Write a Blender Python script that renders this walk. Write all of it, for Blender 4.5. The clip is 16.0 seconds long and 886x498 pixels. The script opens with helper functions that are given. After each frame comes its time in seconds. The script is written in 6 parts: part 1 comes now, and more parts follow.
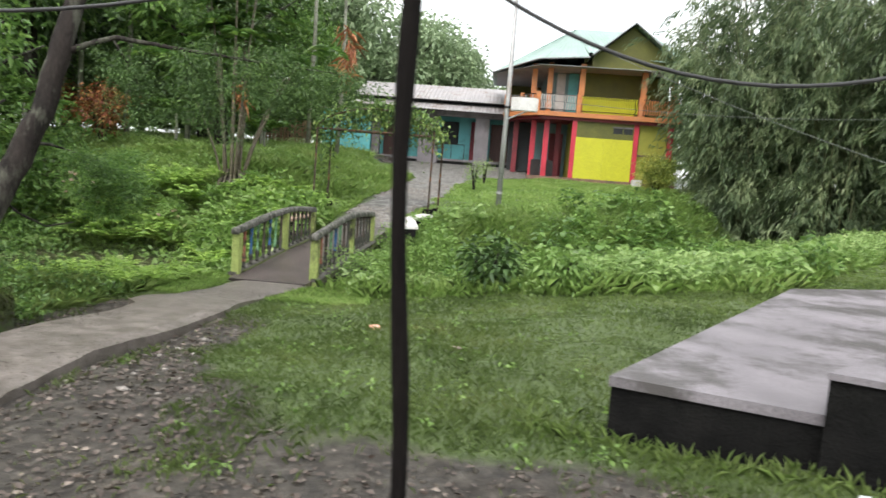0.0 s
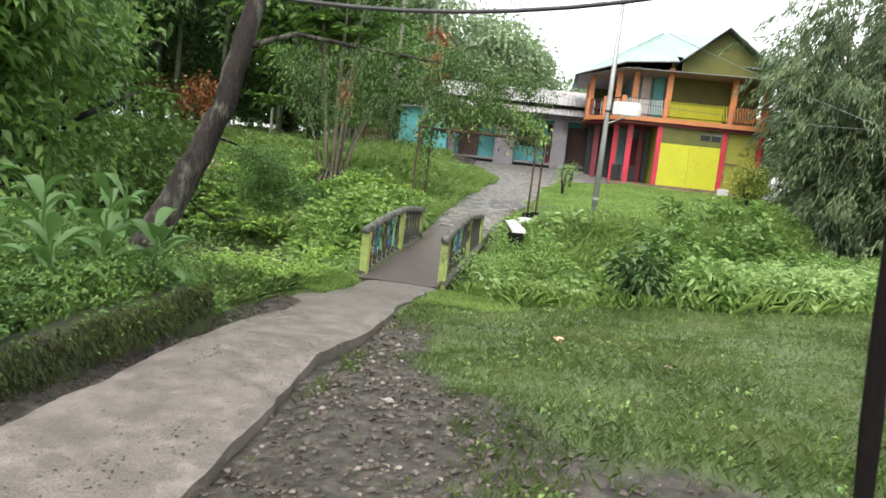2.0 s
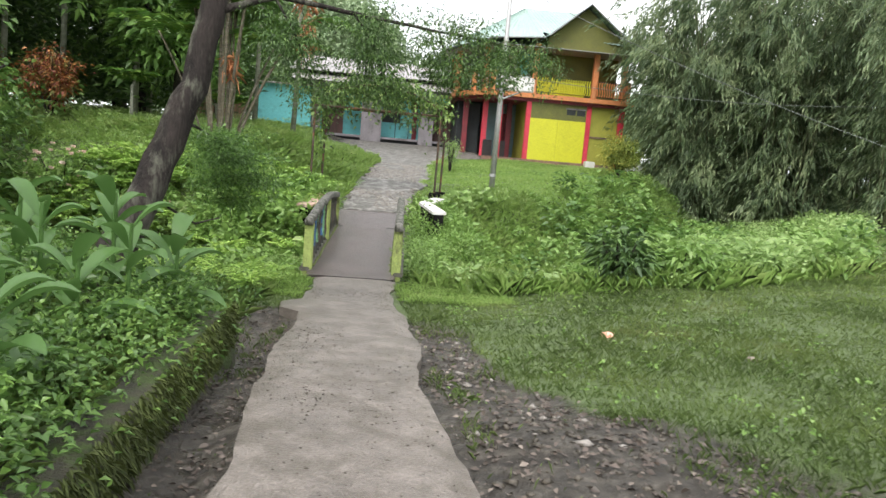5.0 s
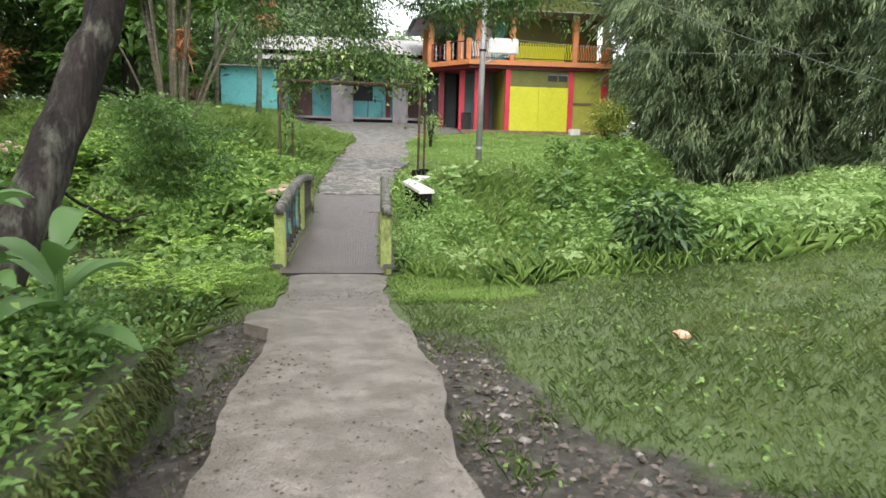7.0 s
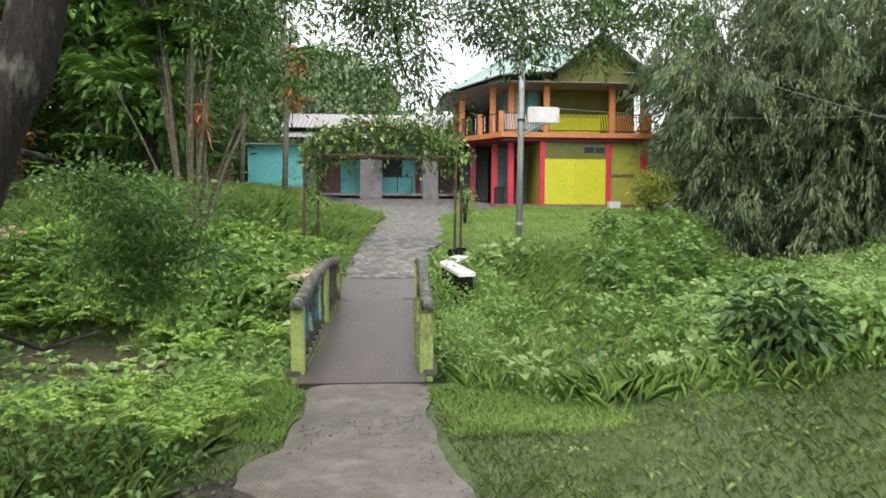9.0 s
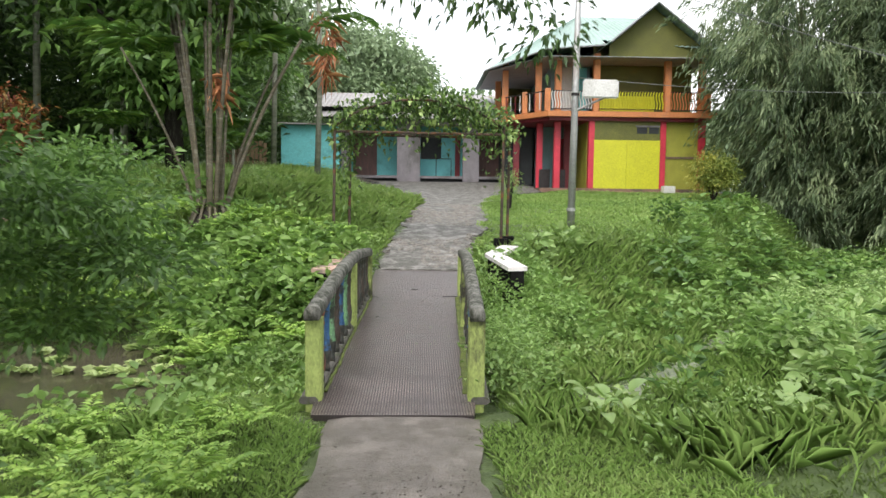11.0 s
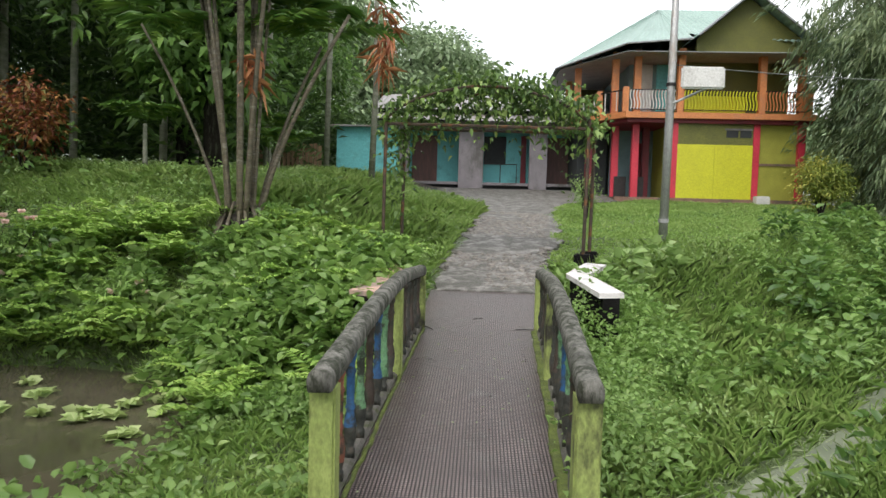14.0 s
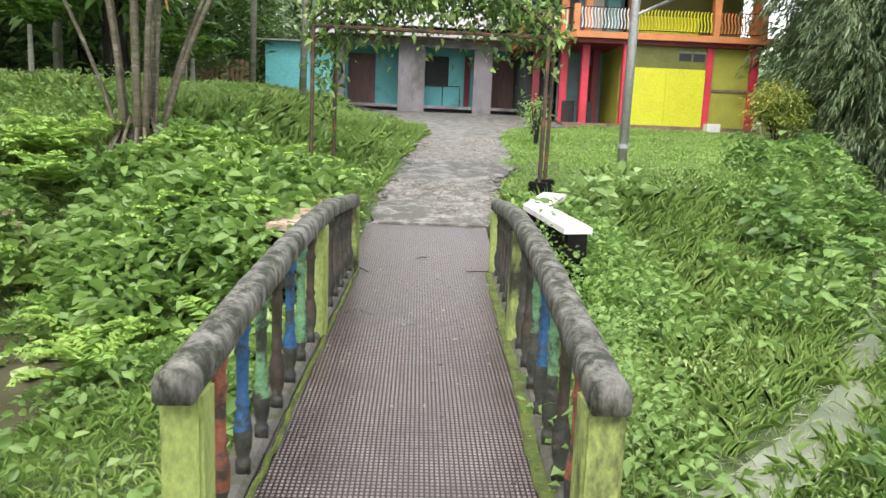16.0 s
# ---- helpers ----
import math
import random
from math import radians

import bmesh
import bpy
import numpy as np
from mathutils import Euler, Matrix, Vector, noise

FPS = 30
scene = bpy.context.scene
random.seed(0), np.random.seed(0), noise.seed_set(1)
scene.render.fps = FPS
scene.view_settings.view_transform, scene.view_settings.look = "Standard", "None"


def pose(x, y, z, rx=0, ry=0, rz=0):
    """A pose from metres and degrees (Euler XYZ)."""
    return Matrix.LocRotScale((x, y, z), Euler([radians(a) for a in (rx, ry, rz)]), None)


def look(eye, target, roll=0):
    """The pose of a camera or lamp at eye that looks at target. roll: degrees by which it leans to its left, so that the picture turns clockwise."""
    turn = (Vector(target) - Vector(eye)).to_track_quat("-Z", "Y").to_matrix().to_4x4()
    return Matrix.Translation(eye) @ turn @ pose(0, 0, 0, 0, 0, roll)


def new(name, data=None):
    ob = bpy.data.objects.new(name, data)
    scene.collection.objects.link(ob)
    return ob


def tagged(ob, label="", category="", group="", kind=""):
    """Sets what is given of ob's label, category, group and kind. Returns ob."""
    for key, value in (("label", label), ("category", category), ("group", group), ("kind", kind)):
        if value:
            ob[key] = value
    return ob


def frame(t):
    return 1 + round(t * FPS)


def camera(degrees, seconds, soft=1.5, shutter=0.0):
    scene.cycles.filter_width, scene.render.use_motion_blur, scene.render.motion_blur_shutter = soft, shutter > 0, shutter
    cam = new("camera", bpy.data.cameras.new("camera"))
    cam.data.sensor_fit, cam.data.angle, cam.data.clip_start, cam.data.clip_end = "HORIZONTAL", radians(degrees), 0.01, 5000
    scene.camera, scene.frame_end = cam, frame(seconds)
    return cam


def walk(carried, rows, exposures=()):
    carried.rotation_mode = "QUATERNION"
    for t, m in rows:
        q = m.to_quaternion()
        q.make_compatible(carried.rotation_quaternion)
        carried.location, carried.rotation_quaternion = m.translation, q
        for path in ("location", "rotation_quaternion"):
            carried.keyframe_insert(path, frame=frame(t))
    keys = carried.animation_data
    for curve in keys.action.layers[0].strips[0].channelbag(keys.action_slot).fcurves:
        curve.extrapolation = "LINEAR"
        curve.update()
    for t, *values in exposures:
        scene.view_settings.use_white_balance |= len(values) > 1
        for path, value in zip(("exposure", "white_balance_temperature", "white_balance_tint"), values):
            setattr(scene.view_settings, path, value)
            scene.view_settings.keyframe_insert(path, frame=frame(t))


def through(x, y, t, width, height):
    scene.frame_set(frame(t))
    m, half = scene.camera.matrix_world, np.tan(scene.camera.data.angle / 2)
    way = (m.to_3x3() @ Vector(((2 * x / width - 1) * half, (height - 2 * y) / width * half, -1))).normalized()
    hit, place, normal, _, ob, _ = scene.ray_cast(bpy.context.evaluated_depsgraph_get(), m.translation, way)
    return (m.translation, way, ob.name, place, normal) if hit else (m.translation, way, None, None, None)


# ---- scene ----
# ---- camera and walk ----
cam = camera(63.7, 16.0, soft=1.5, shutter=0.4)
PATH = [
    (0, (-0.067, 1.66, 1.594), (-0.204, 3.642, 1.37), 4.3),
    (0.5, (-0.461, 1.694, 1.609), (-0.696, 3.666, 1.368), 3.4),
    (1, (-0.787, 1.686, 1.604), (-1.081, 3.651, 1.379), 3.0),
    (1.5, (-1.111, 1.721, 1.57), (-1.424, 3.686, 1.373), 4.0),
    (2, (-1.444, 1.725, 1.536), (-1.709, 3.693, 1.298), 6.2),
    (2.5, (-1.824, 1.817, 1.438), (-1.985, 3.79, 1.149), 6.1),
    (3, (-2.211, 1.864, 1.429), (-2.293, 3.838, 1.121), 4.6),
    (3.5, (-2.576, 1.992, 1.437), (-2.501, 3.966, 1.121), 4.1),
    (4, (-2.916, 2.122, 1.552), (-2.717, 4.093, 1.275), 5.1),
    (4.2, (-3.029, 2.15, 1.544), (-2.823, 4.123, 1.288), 5.6),
    (6.3, (-3.329, 3.509, 1.263), (-3.135, 5.479, 0.978), 2.1),
    (6.5, (-3.333, 3.675, 1.257), (-3.123, 5.64, 0.949), 1.8),
    (7, (-3.326, 4.101, 1.259), (-3.077, 6.061, 0.948), 1.4),
    (7.5, (-3.381, 4.517, 1.272), (-3.123, 6.48, 0.989), 1.2),
    (8, (-3.366, 4.939, 1.279), (-3.119, 6.909, 1.042), 1.2),
    (8.5, (-3.398, 5.329, 1.291), (-3.193, 7.311, 1.11), 0.6),
    (9, (-3.375, 5.728, 1.274), (-3.205, 7.718, 1.169), 0.3),
    (9.5, (-3.367, 6.129, 1.289), (-3.281, 8.126, 1.227), 0.7),
    (9.7, (-3.381, 6.274, 1.283), (-3.325, 8.272, 1.217), 1.1),
    (11.8, (-3.4, 7.923, 1.277), (-3.328, 9.913, 1.094), 0.5),
    (12, (-3.421, 8.062, 1.266), (-3.35, 10.052, 1.084), 0.5),
    (12.5, (-3.442, 8.424, 1.267), (-3.375, 10.416, 1.102), 0.7),
    (13, (-3.438, 8.746, 1.249), (-3.408, 10.741, 1.104), 1.4),
    (13.5, (-3.478, 9.087, 1.241), (-3.495, 11.082, 1.109), 2.0),
    (14, (-3.479, 9.506, 1.215), (-3.578, 11.5, 1.086), 1.5),
    (14.5, (-3.537, 9.897, 1.169), (-3.561, 11.886, 0.957), 1.9),
    (15, (-3.526, 10.253, 1.137), (-3.492, 12.233, 0.851), 1.9),
    (15.5, (-3.53, 10.532, 1.119), (-3.481, 12.507, 0.805), 1.8),
    (16, (-3.53, 10.841, 1.111), (-3.452, 12.813, 0.787), 2.3),
]
walk(cam, [(t, look(eye, target, roll)) for t, eye, target, roll in PATH],
     exposures=[(0.0, 0.48), (2.5, 0.72), (3.5, 0.78), (4.0, 0.58), (6.5, 0.62), (9.0, 0.40), (12.5, 0.42), (13.5, 0.22), (14.0, 0.12), (14.5, 0.36), (15.5, 0.76), (16.0, 0.82)])


# ---- world, sun, exposure ----
world = bpy.data.worlds.new("sky")
scene.world = world
world.use_nodes = True
wn, wl = world.node_tree.nodes, world.node_tree.links
wn.clear()
sky = wn.new("ShaderNodeTexSky")
sky.sky_type, sky.sun_disc = "NISHITA", False
sky.sun_elevation, sky.sun_rotation = radians(58), radians(200)
sky.air_density, sky.dust_density = 1.2, 4.0
grey = wn.new("ShaderNodeHueSaturation")
grey.inputs["Saturation"].default_value = 0.25
wl.new(sky.outputs[0], grey.inputs["Color"])
bg_sky = wn.new("ShaderNodeBackground")
bg_sky.inputs["Strength"].default_value = 0.10
wl.new(grey.outputs[0], bg_sky.inputs["Color"])
bg_cloud = wn.new("ShaderNodeBackground")
bg_cloud.inputs["Strength"].default_value = 1.0
coord = wn.new("ShaderNodeTexCoord")
cloud = wn.new("ShaderNodeTexNoise")
cloud.inputs["Scale"].default_value, cloud.inputs["Detail"].default_value = 2.2, 5.0
wl.new(coord.outputs["Generated"], cloud.inputs["Vector"])
cloud_ramp = wn.new("ShaderNodeValToRGB")
cloud_ramp.color_ramp.elements[0].position, cloud_ramp.color_ramp.elements[0].color = 0.3, (0.80, 0.84, 0.89, 1)
cloud_ramp.color_ramp.elements[1].position, cloud_ramp.color_ramp.elements[1].color = 0.65, (1.0, 1.0, 0.99, 1)
wl.new(cloud.outputs["Fac"], cloud_ramp.inputs[0])
wl.new(cloud_ramp.outputs[0], bg_cloud.inputs["Color"])
both = wn.new("ShaderNodeAddShader")
wl.new(bg_sky.outputs[0], both.inputs[0])
wl.new(bg_cloud.outputs[0], both.inputs[1])
world_out = wn.new("ShaderNodeOutputWorld")
wl.new(both.outputs[0], world_out.inputs[0])
sun = new("sun", bpy.data.lights.new("sun", "SUN"))
sun.data.energy, sun.data.angle, sun.data.color = 1.4, radians(25), (1.0, 0.97, 0.92)
sun.matrix_world = look((-8, -14, 26), (0, 8, 0))

# ---- materials ----
def ramp_node(nt, stops):
    r = nt.nodes.new("ShaderNodeValToRGB")
    el = r.color_ramp.elements
    while len(el) < len(stops):
        el.new(0.5)
    for e, (p, c) in zip(el, stops):
        e.position, e.color = p, (*c, 1)
    return r


def surface(name, light, dark, rough=0.8, scale=3.0, fine=40.0, bump=0.3, stain=None, stain_amount=0.5, stain_scale=1.2, metal=0.0, spec=0.5, stretch=(1, 1, 1)):
    """Weathered surface: two-scale colour noise, optional stains with sharp outlines, fine relief."""
    m = bpy.data.materials.new(name)
    m.use_nodes = True
    nt = m.node_tree
    b = nt.nodes["Principled BSDF"]
    mp = nt.nodes.new("ShaderNodeMapping")
    mp.inputs["Scale"].default_value = stretch
    geo = nt.nodes.new("ShaderNodeNewGeometry")
    nt.links.new(geo.outputs["Position"], mp.inputs["Vector"])
    n1 = nt.nodes.new("ShaderNodeTexNoise")
    n1.inputs["Scale"].default_value, n1.inputs["Detail"].default_value, n1.inputs["Roughness"].default_value = scale, 8, 0.65
    n2 = nt.nodes.new("ShaderNodeTexNoise")
    n2.inputs["Scale"].default_value, n2.inputs["Detail"].default_value = fine, 4
    for n in (n1, n2):
        nt.links.new(mp.outputs[0], n.inputs["Vector"])
    r = ramp_node(nt, [(0.32, dark), (0.68, light)])
    nt.links.new(n1.outputs["Fac"], r.inputs[0])
    mix = nt.nodes.new("ShaderNodeMix")
    mix.data_type, mix.blend_type = "RGBA", "OVERLAY"
    mix.inputs[0].default_value = 0.55
    nt.links.new(r.outputs[0], mix.inputs[6])
    nt.links.new(n2.outputs["Fac"], mix.inputs[7])
    col = mix.outputs[2]
    if stain:
        n3 = nt.nodes.new("ShaderNodeTexNoise")
        n3.inputs["Scale"].default_value, n3.inputs["Detail"].default_value, n3.inputs["Roughness"].default_value = stain_scale, 9, 0.7
        nt.links.new(mp.outputs[0], n3.inputs["Vector"])
        sr = ramp_node(nt, [(0.58 - 0.25 * stain_amount, (0, 0, 0)), (0.70 - 0.25 * stain_amount, (1, 1, 1))])
        nt.links.new(n3.outputs["Fac"], sr.inputs[0])
        sm = nt.nodes.new("ShaderNodeMix")
        sm.data_type = "RGBA"
        nt.links.new(sr.outputs[0], sm.inputs[0])
        nt.links.new(col, sm.inputs[6])
        sm.inputs[7].default_value = (*stain, 1)
        col = sm.outputs[2]
    nt.links.new(col, b.inputs["Base Color"])
    rr = nt.nodes.new("ShaderNodeMapRange")
    rr.inputs["To Min"].default_value, rr.inputs["To Max"].default_value = max(0.05, rough - 0.15), min(1, rough + 0.12)
    nt.links.new(n1.outputs["Fac"], rr.inputs["Value"])
    nt.links.new(rr.outputs[0], b.inputs["Roughness"])
    b.inputs["Metallic"].default_value = metal
    b.inputs["Specular IOR Level"].default_value = spec
    if bump:
        add = nt.nodes.new("ShaderNodeMath")
        add.operation = "ADD"
        nt.links.new(n1.outputs["Fac"], add.inputs[0])
        nt.links.new(n2.outputs["Fac"], add.inputs[1])
        bp = nt.nodes.new("ShaderNodeBump")
        bp.inputs["Strength"].default_value, bp.inputs["Distance"].default_value = bump, 0.02
        nt.links.new(add.outputs[0], bp.inputs["Height"])
        nt.links.new(bp.outputs[0], b.inputs["Normal"])
    return m


def leaf_material(name, stops, rough=0.45, through=0.3, patch=0.25, spec=0.4):
    """Leaves: every leaf its own shade, patches of lighter and darker growth, light through the blade."""
    m = bpy.data.materials.new(name)
    m.use_nodes = True
    nt = m.node_tree
    b = nt.nodes["Principled BSDF"]
    geo = nt.nodes.new("ShaderNodeNewGeometry")
    n = nt.nodes.new("ShaderNodeTexNoise")
    n.inputs["Scale"].default_value, n.inputs["Detail"].default_value = 0.8, 4
    nt.links.new(geo.outputs["Position"], n.inputs["Vector"])
    mixv = nt.nodes.new("ShaderNodeMapRange")
    mixv.inputs["From Min"].default_value, mixv.inputs["From Max"].default_value = 0.3, 0.7
    nt.links.new(n.outputs["Fac"], mixv.inputs["Value"])
    lerp = nt.nodes.new("ShaderNodeMix")
    lerp.data_type = "FLOAT"
    lerp.inputs[0].default_value = patch
    nt.links.new(geo.outputs["Random Per Island"], lerp.inputs[2])
    nt.links.new(mixv.outputs[0], lerp.inputs[3])
    r = ramp_node(nt, [(p, (c[0] * 1.06, c[1], c[2] * 1.06)) for p, c in stops])
    nt.links.new(lerp.outputs[0], r.inputs[0])
    nt.links.new(r.outputs[0], b.inputs["Base Color"])
    b.inputs["Roughness"].default_value = rough
    b.inputs["Specular IOR Level"].default_value = spec
    tr = nt.nodes.new("ShaderNodeBsdfTranslucent")
    nt.links.new(r.outputs[0], tr.inputs["Color"])
    ms = nt.nodes.new("ShaderNodeMixShader")
    ms.inputs[0].default_value = through
    nt.links.new(b.outputs[0], ms.inputs[1])
    nt.links.new(tr.outputs[0], ms.inputs[2])
    nt.links.new(ms.outputs[0], nt.nodes["Material Output"].inputs[0])
    return m


WEED = leaf_material("weed_leaves", [(0.0, (0.10, 0.19, 0.045)), (0.35, (0.18, 0.32, 0.075)), (0.8, (0.27, 0.43, 0.115)), (1.0, (0.40, 0.52, 0.19))], rough=0.37, patch=0.4, through=0.42, spec=0.5)
WEED_PALE = leaf_material("pale_weed_leaves", [(0.0, (0.17, 0.29, 0.08)), (0.45, (0.27, 0.42, 0.13)), (0.85, (0.37, 0.52, 0.19)), (1.0, (0.5, 0.60, 0.28))], rough=0.37, patch=0.4, through=0.42, spec=0.5)
GRASS = leaf_material("grass_blades", [(0.0, (0.065, 0.105, 0.028)), (0.4, (0.105, 0.165, 0.044)), (0.75, (0.165, 0.235, 0.066)), (1.0, (0.27, 0.28, 0.13))], rough=0.5, patch=0.72, through=0.35)
LAWN_BRIGHT = leaf_material("fresh_lawn_blades", [(0.0, (0.11, 0.18, 0.045)), (0.5, (0.19, 0.29, 0.075)), (1.0, (0.31, 0.40, 0.14))], rough=0.45, patch=0.55, through=0.38)
GRASS_BRIGHT = leaf_material("bright_grass_blades", [(0.0, (0.18, 0.31, 0.07)), (0.5, (0.29, 0.46, 0.115)), (1.0, (0.44, 0.58, 0.20))], rough=0.5, patch=0.5, through=0.38)
MOSS_LEAF = leaf_material("moss_fronds", [(0.0, (0.03, 0.04, 0.012)), (0.6, (0.08, 0.11, 0.025)), (1.0, (0.17, 0.23, 0.05))], rough=0.7, through=0.2, patch=0.6)
FERN = leaf_material("fern_leaflets", [(0.0, (0.17, 0.32, 0.06)), (0.6, (0.31, 0.50, 0.10)), (1.0, (0.43, 0.60, 0.15))], rough=0.45)
TREE_LEAF = leaf_material("tree_leaves", [(0.0, (0.04, 0.09, 0.022)), (0.45, (0.11, 0.22, 0.05)), (0.8, (0.19, 0.34, 0.075)), (1.0, (0.30, 0.46, 0.11))], rough=0.38, through=0.4, patch=0.4, spec=0.5)
# dark foliage, which also colours the leaning crown as a silhouette
DARK_LEAF = leaf_material("dark_and_silhouette_leaves", [(0.0, (0.03, 0.065, 0.02)), (0.6, (0.075, 0.15, 0.038)), (1.0, (0.17, 0.29, 0.07))], through=0.22)
# distance haze is put into this leaf colour: paler and greyer
HAZED_LEAF = leaf_material("hazed_tree_leaves", [(0.0, (0.16, 0.24, 0.12)), (0.6, (0.27, 0.38, 0.20)), (1.0, (0.38, 0.49, 0.28))])
BAMBOO_LEAF = leaf_material("bamboo_leaves", [(0.0, (0.04, 0.07, 0.032)), (0.4, (0.12, 0.185, 0.085)), (0.75, (0.25, 0.33, 0.16)), (1.0, (0.40, 0.48, 0.25))], rough=0.42, patch=0.55, through=0.42)
VINE_LEAF = leaf_material("vine_leaves", [(0.0, (0.03, 0.06, 0.02)), (0.4, (0.09, 0.17, 0.045)), (0.8, (0.2, 0.33, 0.08)), (1.0, (0.42, 0.55, 0.18))], rough=0.4, patch=0.15)
REED = leaf_material("flattened_pale_reeds", [(0.0, (0.24, 0.33, 0.14)), (0.6, (0.36, 0.45, 0.24)), (1.0, (0.5, 0.56, 0.37))], rough=0.35, through=0.2)
YELLOW_LEAF = leaf_material("yellow_green_leaves", [(0.0, (0.09, 0.15, 0.03)), (0.4, (0.19, 0.27, 0.05)), (0.75, (0.40, 0.42, 0.08)), (1.0, (0.65, 0.55, 0.12))], patch=0.5)
CROTON_LEAF = leaf_material("croton_leaves", [(0.0, (0.06, 0.03, 0.02)), (0.35, (0.20, 0.06, 0.03)), (0.65, (0.40, 0.19, 0.06)), (0.8, (0.13, 0.15, 0.04)), (1.0, (0.34, 0.30, 0.08))])
CANNA_LEAF = leaf_material("canna_leaves", [(0.0, (0.045, 0.10, 0.03)), (0.5, (0.09, 0.19, 0.045)), (0.75, (0.16, 0.30, 0.055)), (1.0, (0.32, 0.50, 0.08))], rough=0.36, through=0.32, patch=0.1)
PALM_LEAF = leaf_material("palm_leaflets", [(0.0, (0.04, 0.1, 0.02)), (0.5, (0.10, 0.22, 0.04)), (1.0, (0.24, 0.38, 0.07))], rough=0.35)
LILY = leaf_material("water_cabbage_leaves", [(0.0, (0.35, 0.5, 0.16)), (1.0, (0.55, 0.66, 0.3))], through=0.15)
PETAL = leaf_material("pale_petals", [(0.0, (0.7, 0.45, 0.4)), (1.0, (0.85, 0.75, 0.65))])
ORANGE_PETAL = leaf_material("orange_petals", [(0.0, (0.75, 0.25, 0.02)), (1.0, (0.9, 0.45, 0.05))])
DRY = leaf_material("dry_litter", [(0.0, (0.035, 0.028, 0.02)), (0.75, (0.11, 0.09, 0.07)), (1.0, (0.36, 0.32, 0.25))], through=0.05)

BARK = surface("dark_bark", (0.036, 0.029, 0.026), (0.012, 0.010, 0.009), 0.95, 6, 60, 1.0, spec=0.2, stain=(0.09, 0.09, 0.07), stain_amount=0.3, stain_scale=7, stretch=(1, 1, 0.25))
CANE = surface("palm_cane", (0.15, 0.125, 0.08), (0.045, 0.04, 0.026), 0.6, 4, 30, 0.4, stain=(0.22, 0.20, 0.16), stain_amount=0.2, stain_scale=2.5, stretch=(1, 1, 5))
ARECA = surface("areca_trunk", (0.3, 0.3, 0.25), (0.14, 0.15, 0.10), 0.75, 3, 30, 0.3, stretch=(1, 1, 3))
BAMBOO = surface("bamboo_cane", (0.16, 0.18, 0.08), (0.08, 0.09, 0.045), 0.55, 2, 30, 0.2)
POST_WOOD = surface("wet_black_wood", (0.010, 0.008, 0.007), (0.004, 0.003, 0.003), 0.85, 8, 70, 0.7, spec=0.12, stretch=(1, 1, 0.2))
CONCRETE = surface("worn_path_concrete", (0.245, 0.212, 0.188), (0.115, 0.099, 0.087), 0.42, 4.5, 70, 0.8, stain=(0.125, 0.107, 0.09), stain_amount=0.5, stain_scale=5)
ROAD = surface("old_road_concrete", (0.34, 0.32, 0.30), (0.11, 0.105, 0.095), 0.6, 7, 30, 1.0, stain=(0.085, 0.08, 0.068), stain_amount=0.62, stain_scale=4)
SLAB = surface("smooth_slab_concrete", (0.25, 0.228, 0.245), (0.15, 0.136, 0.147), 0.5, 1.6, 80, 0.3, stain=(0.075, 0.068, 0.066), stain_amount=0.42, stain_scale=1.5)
# near-black concrete for platform sides, wing wall bodies and arch footings
SLAB_SIDE = surface("near_black_concrete", (0.012, 0.0115, 0.011), (0.004, 0.004, 0.004), 0.9, 5, 60, 0.5, spec=0.1)
RAIL = surface("mossy_rail_concrete", (0.24, 0.23, 0.205), (0.05, 0.05, 0.042), 0.9, 13, 90, 0.35, stain=(0.028, 0.032, 0.018), stain_amount=0.5, stain_scale=14, stretch=(1, 1, 0.45))
KERB = surface("dirty_kerb_cement", (0.13, 0.12, 0.105), (0.06, 0.056, 0.048), 0.9, 6, 80, 0.2, stain=(0.05, 0.06, 0.02), stain_amount=0.3, stain_scale=10)
# darker copy of the house yellow: bamboo and porch shade in the colour
SHADED_YELLOW = surface("shaded_yellow_paint", (0.34, 0.33, 0.05), (0.24, 0.24, 0.035), 0.6, 1.5, 40, 0.05)
LIME = surface("lime_green_paint", (0.36, 0.42, 0.13), (0.24, 0.30, 0.085), 0.7, 5, 60, 0.3, stain=(0.03, 0.027, 0.018), stain_amount=0.33, stain_scale=2.6, stretch=(1, 1, 0.5))
BAL_RED = surface("brick_red_paint", (0.34, 0.12, 0.075), (0.20, 0.065, 0.04), 0.6, 9, 60, 0.3, stain=(0.05, 0.04, 0.03), stain_amount=0.35, stain_scale=9)
BAL_BLUE = surface("blue_paint", (0.04, 0.15, 0.34), (0.02, 0.07, 0.17), 0.6, 9, 60, 0.3, stain=(0.03, 0.035, 0.035), stain_amount=0.4, stain_scale=9)
BAL_GREEN = surface("mint_green_paint", (0.20, 0.40, 0.20), (0.10, 0.22, 0.11), 0.6, 9, 60, 0.3, stain=(0.035, 0.04, 0.03), stain_amount=0.45, stain_scale=9)
BAL_DARK = surface("dark_brown_paint", (0.09, 0.055, 0.04), (0.03, 0.025, 0.02), 0.6, 9, 60, 0.3, stain=(0.025, 0.03, 0.02), stain_amount=0.4, stain_scale=9)
BAL_GRIME = surface("mould_blackened_paint", (0.06, 0.06, 0.05), (0.02, 0.022, 0.018), 0.7, 9, 60, 0.4, stain=(0.09, 0.07, 0.05), stain_amount=0.2, stain_scale=12)
MOSS = surface("green_moss", (0.15, 0.19, 0.035), (0.05, 0.065, 0.018), 0.95, 9, 80, 0.9)
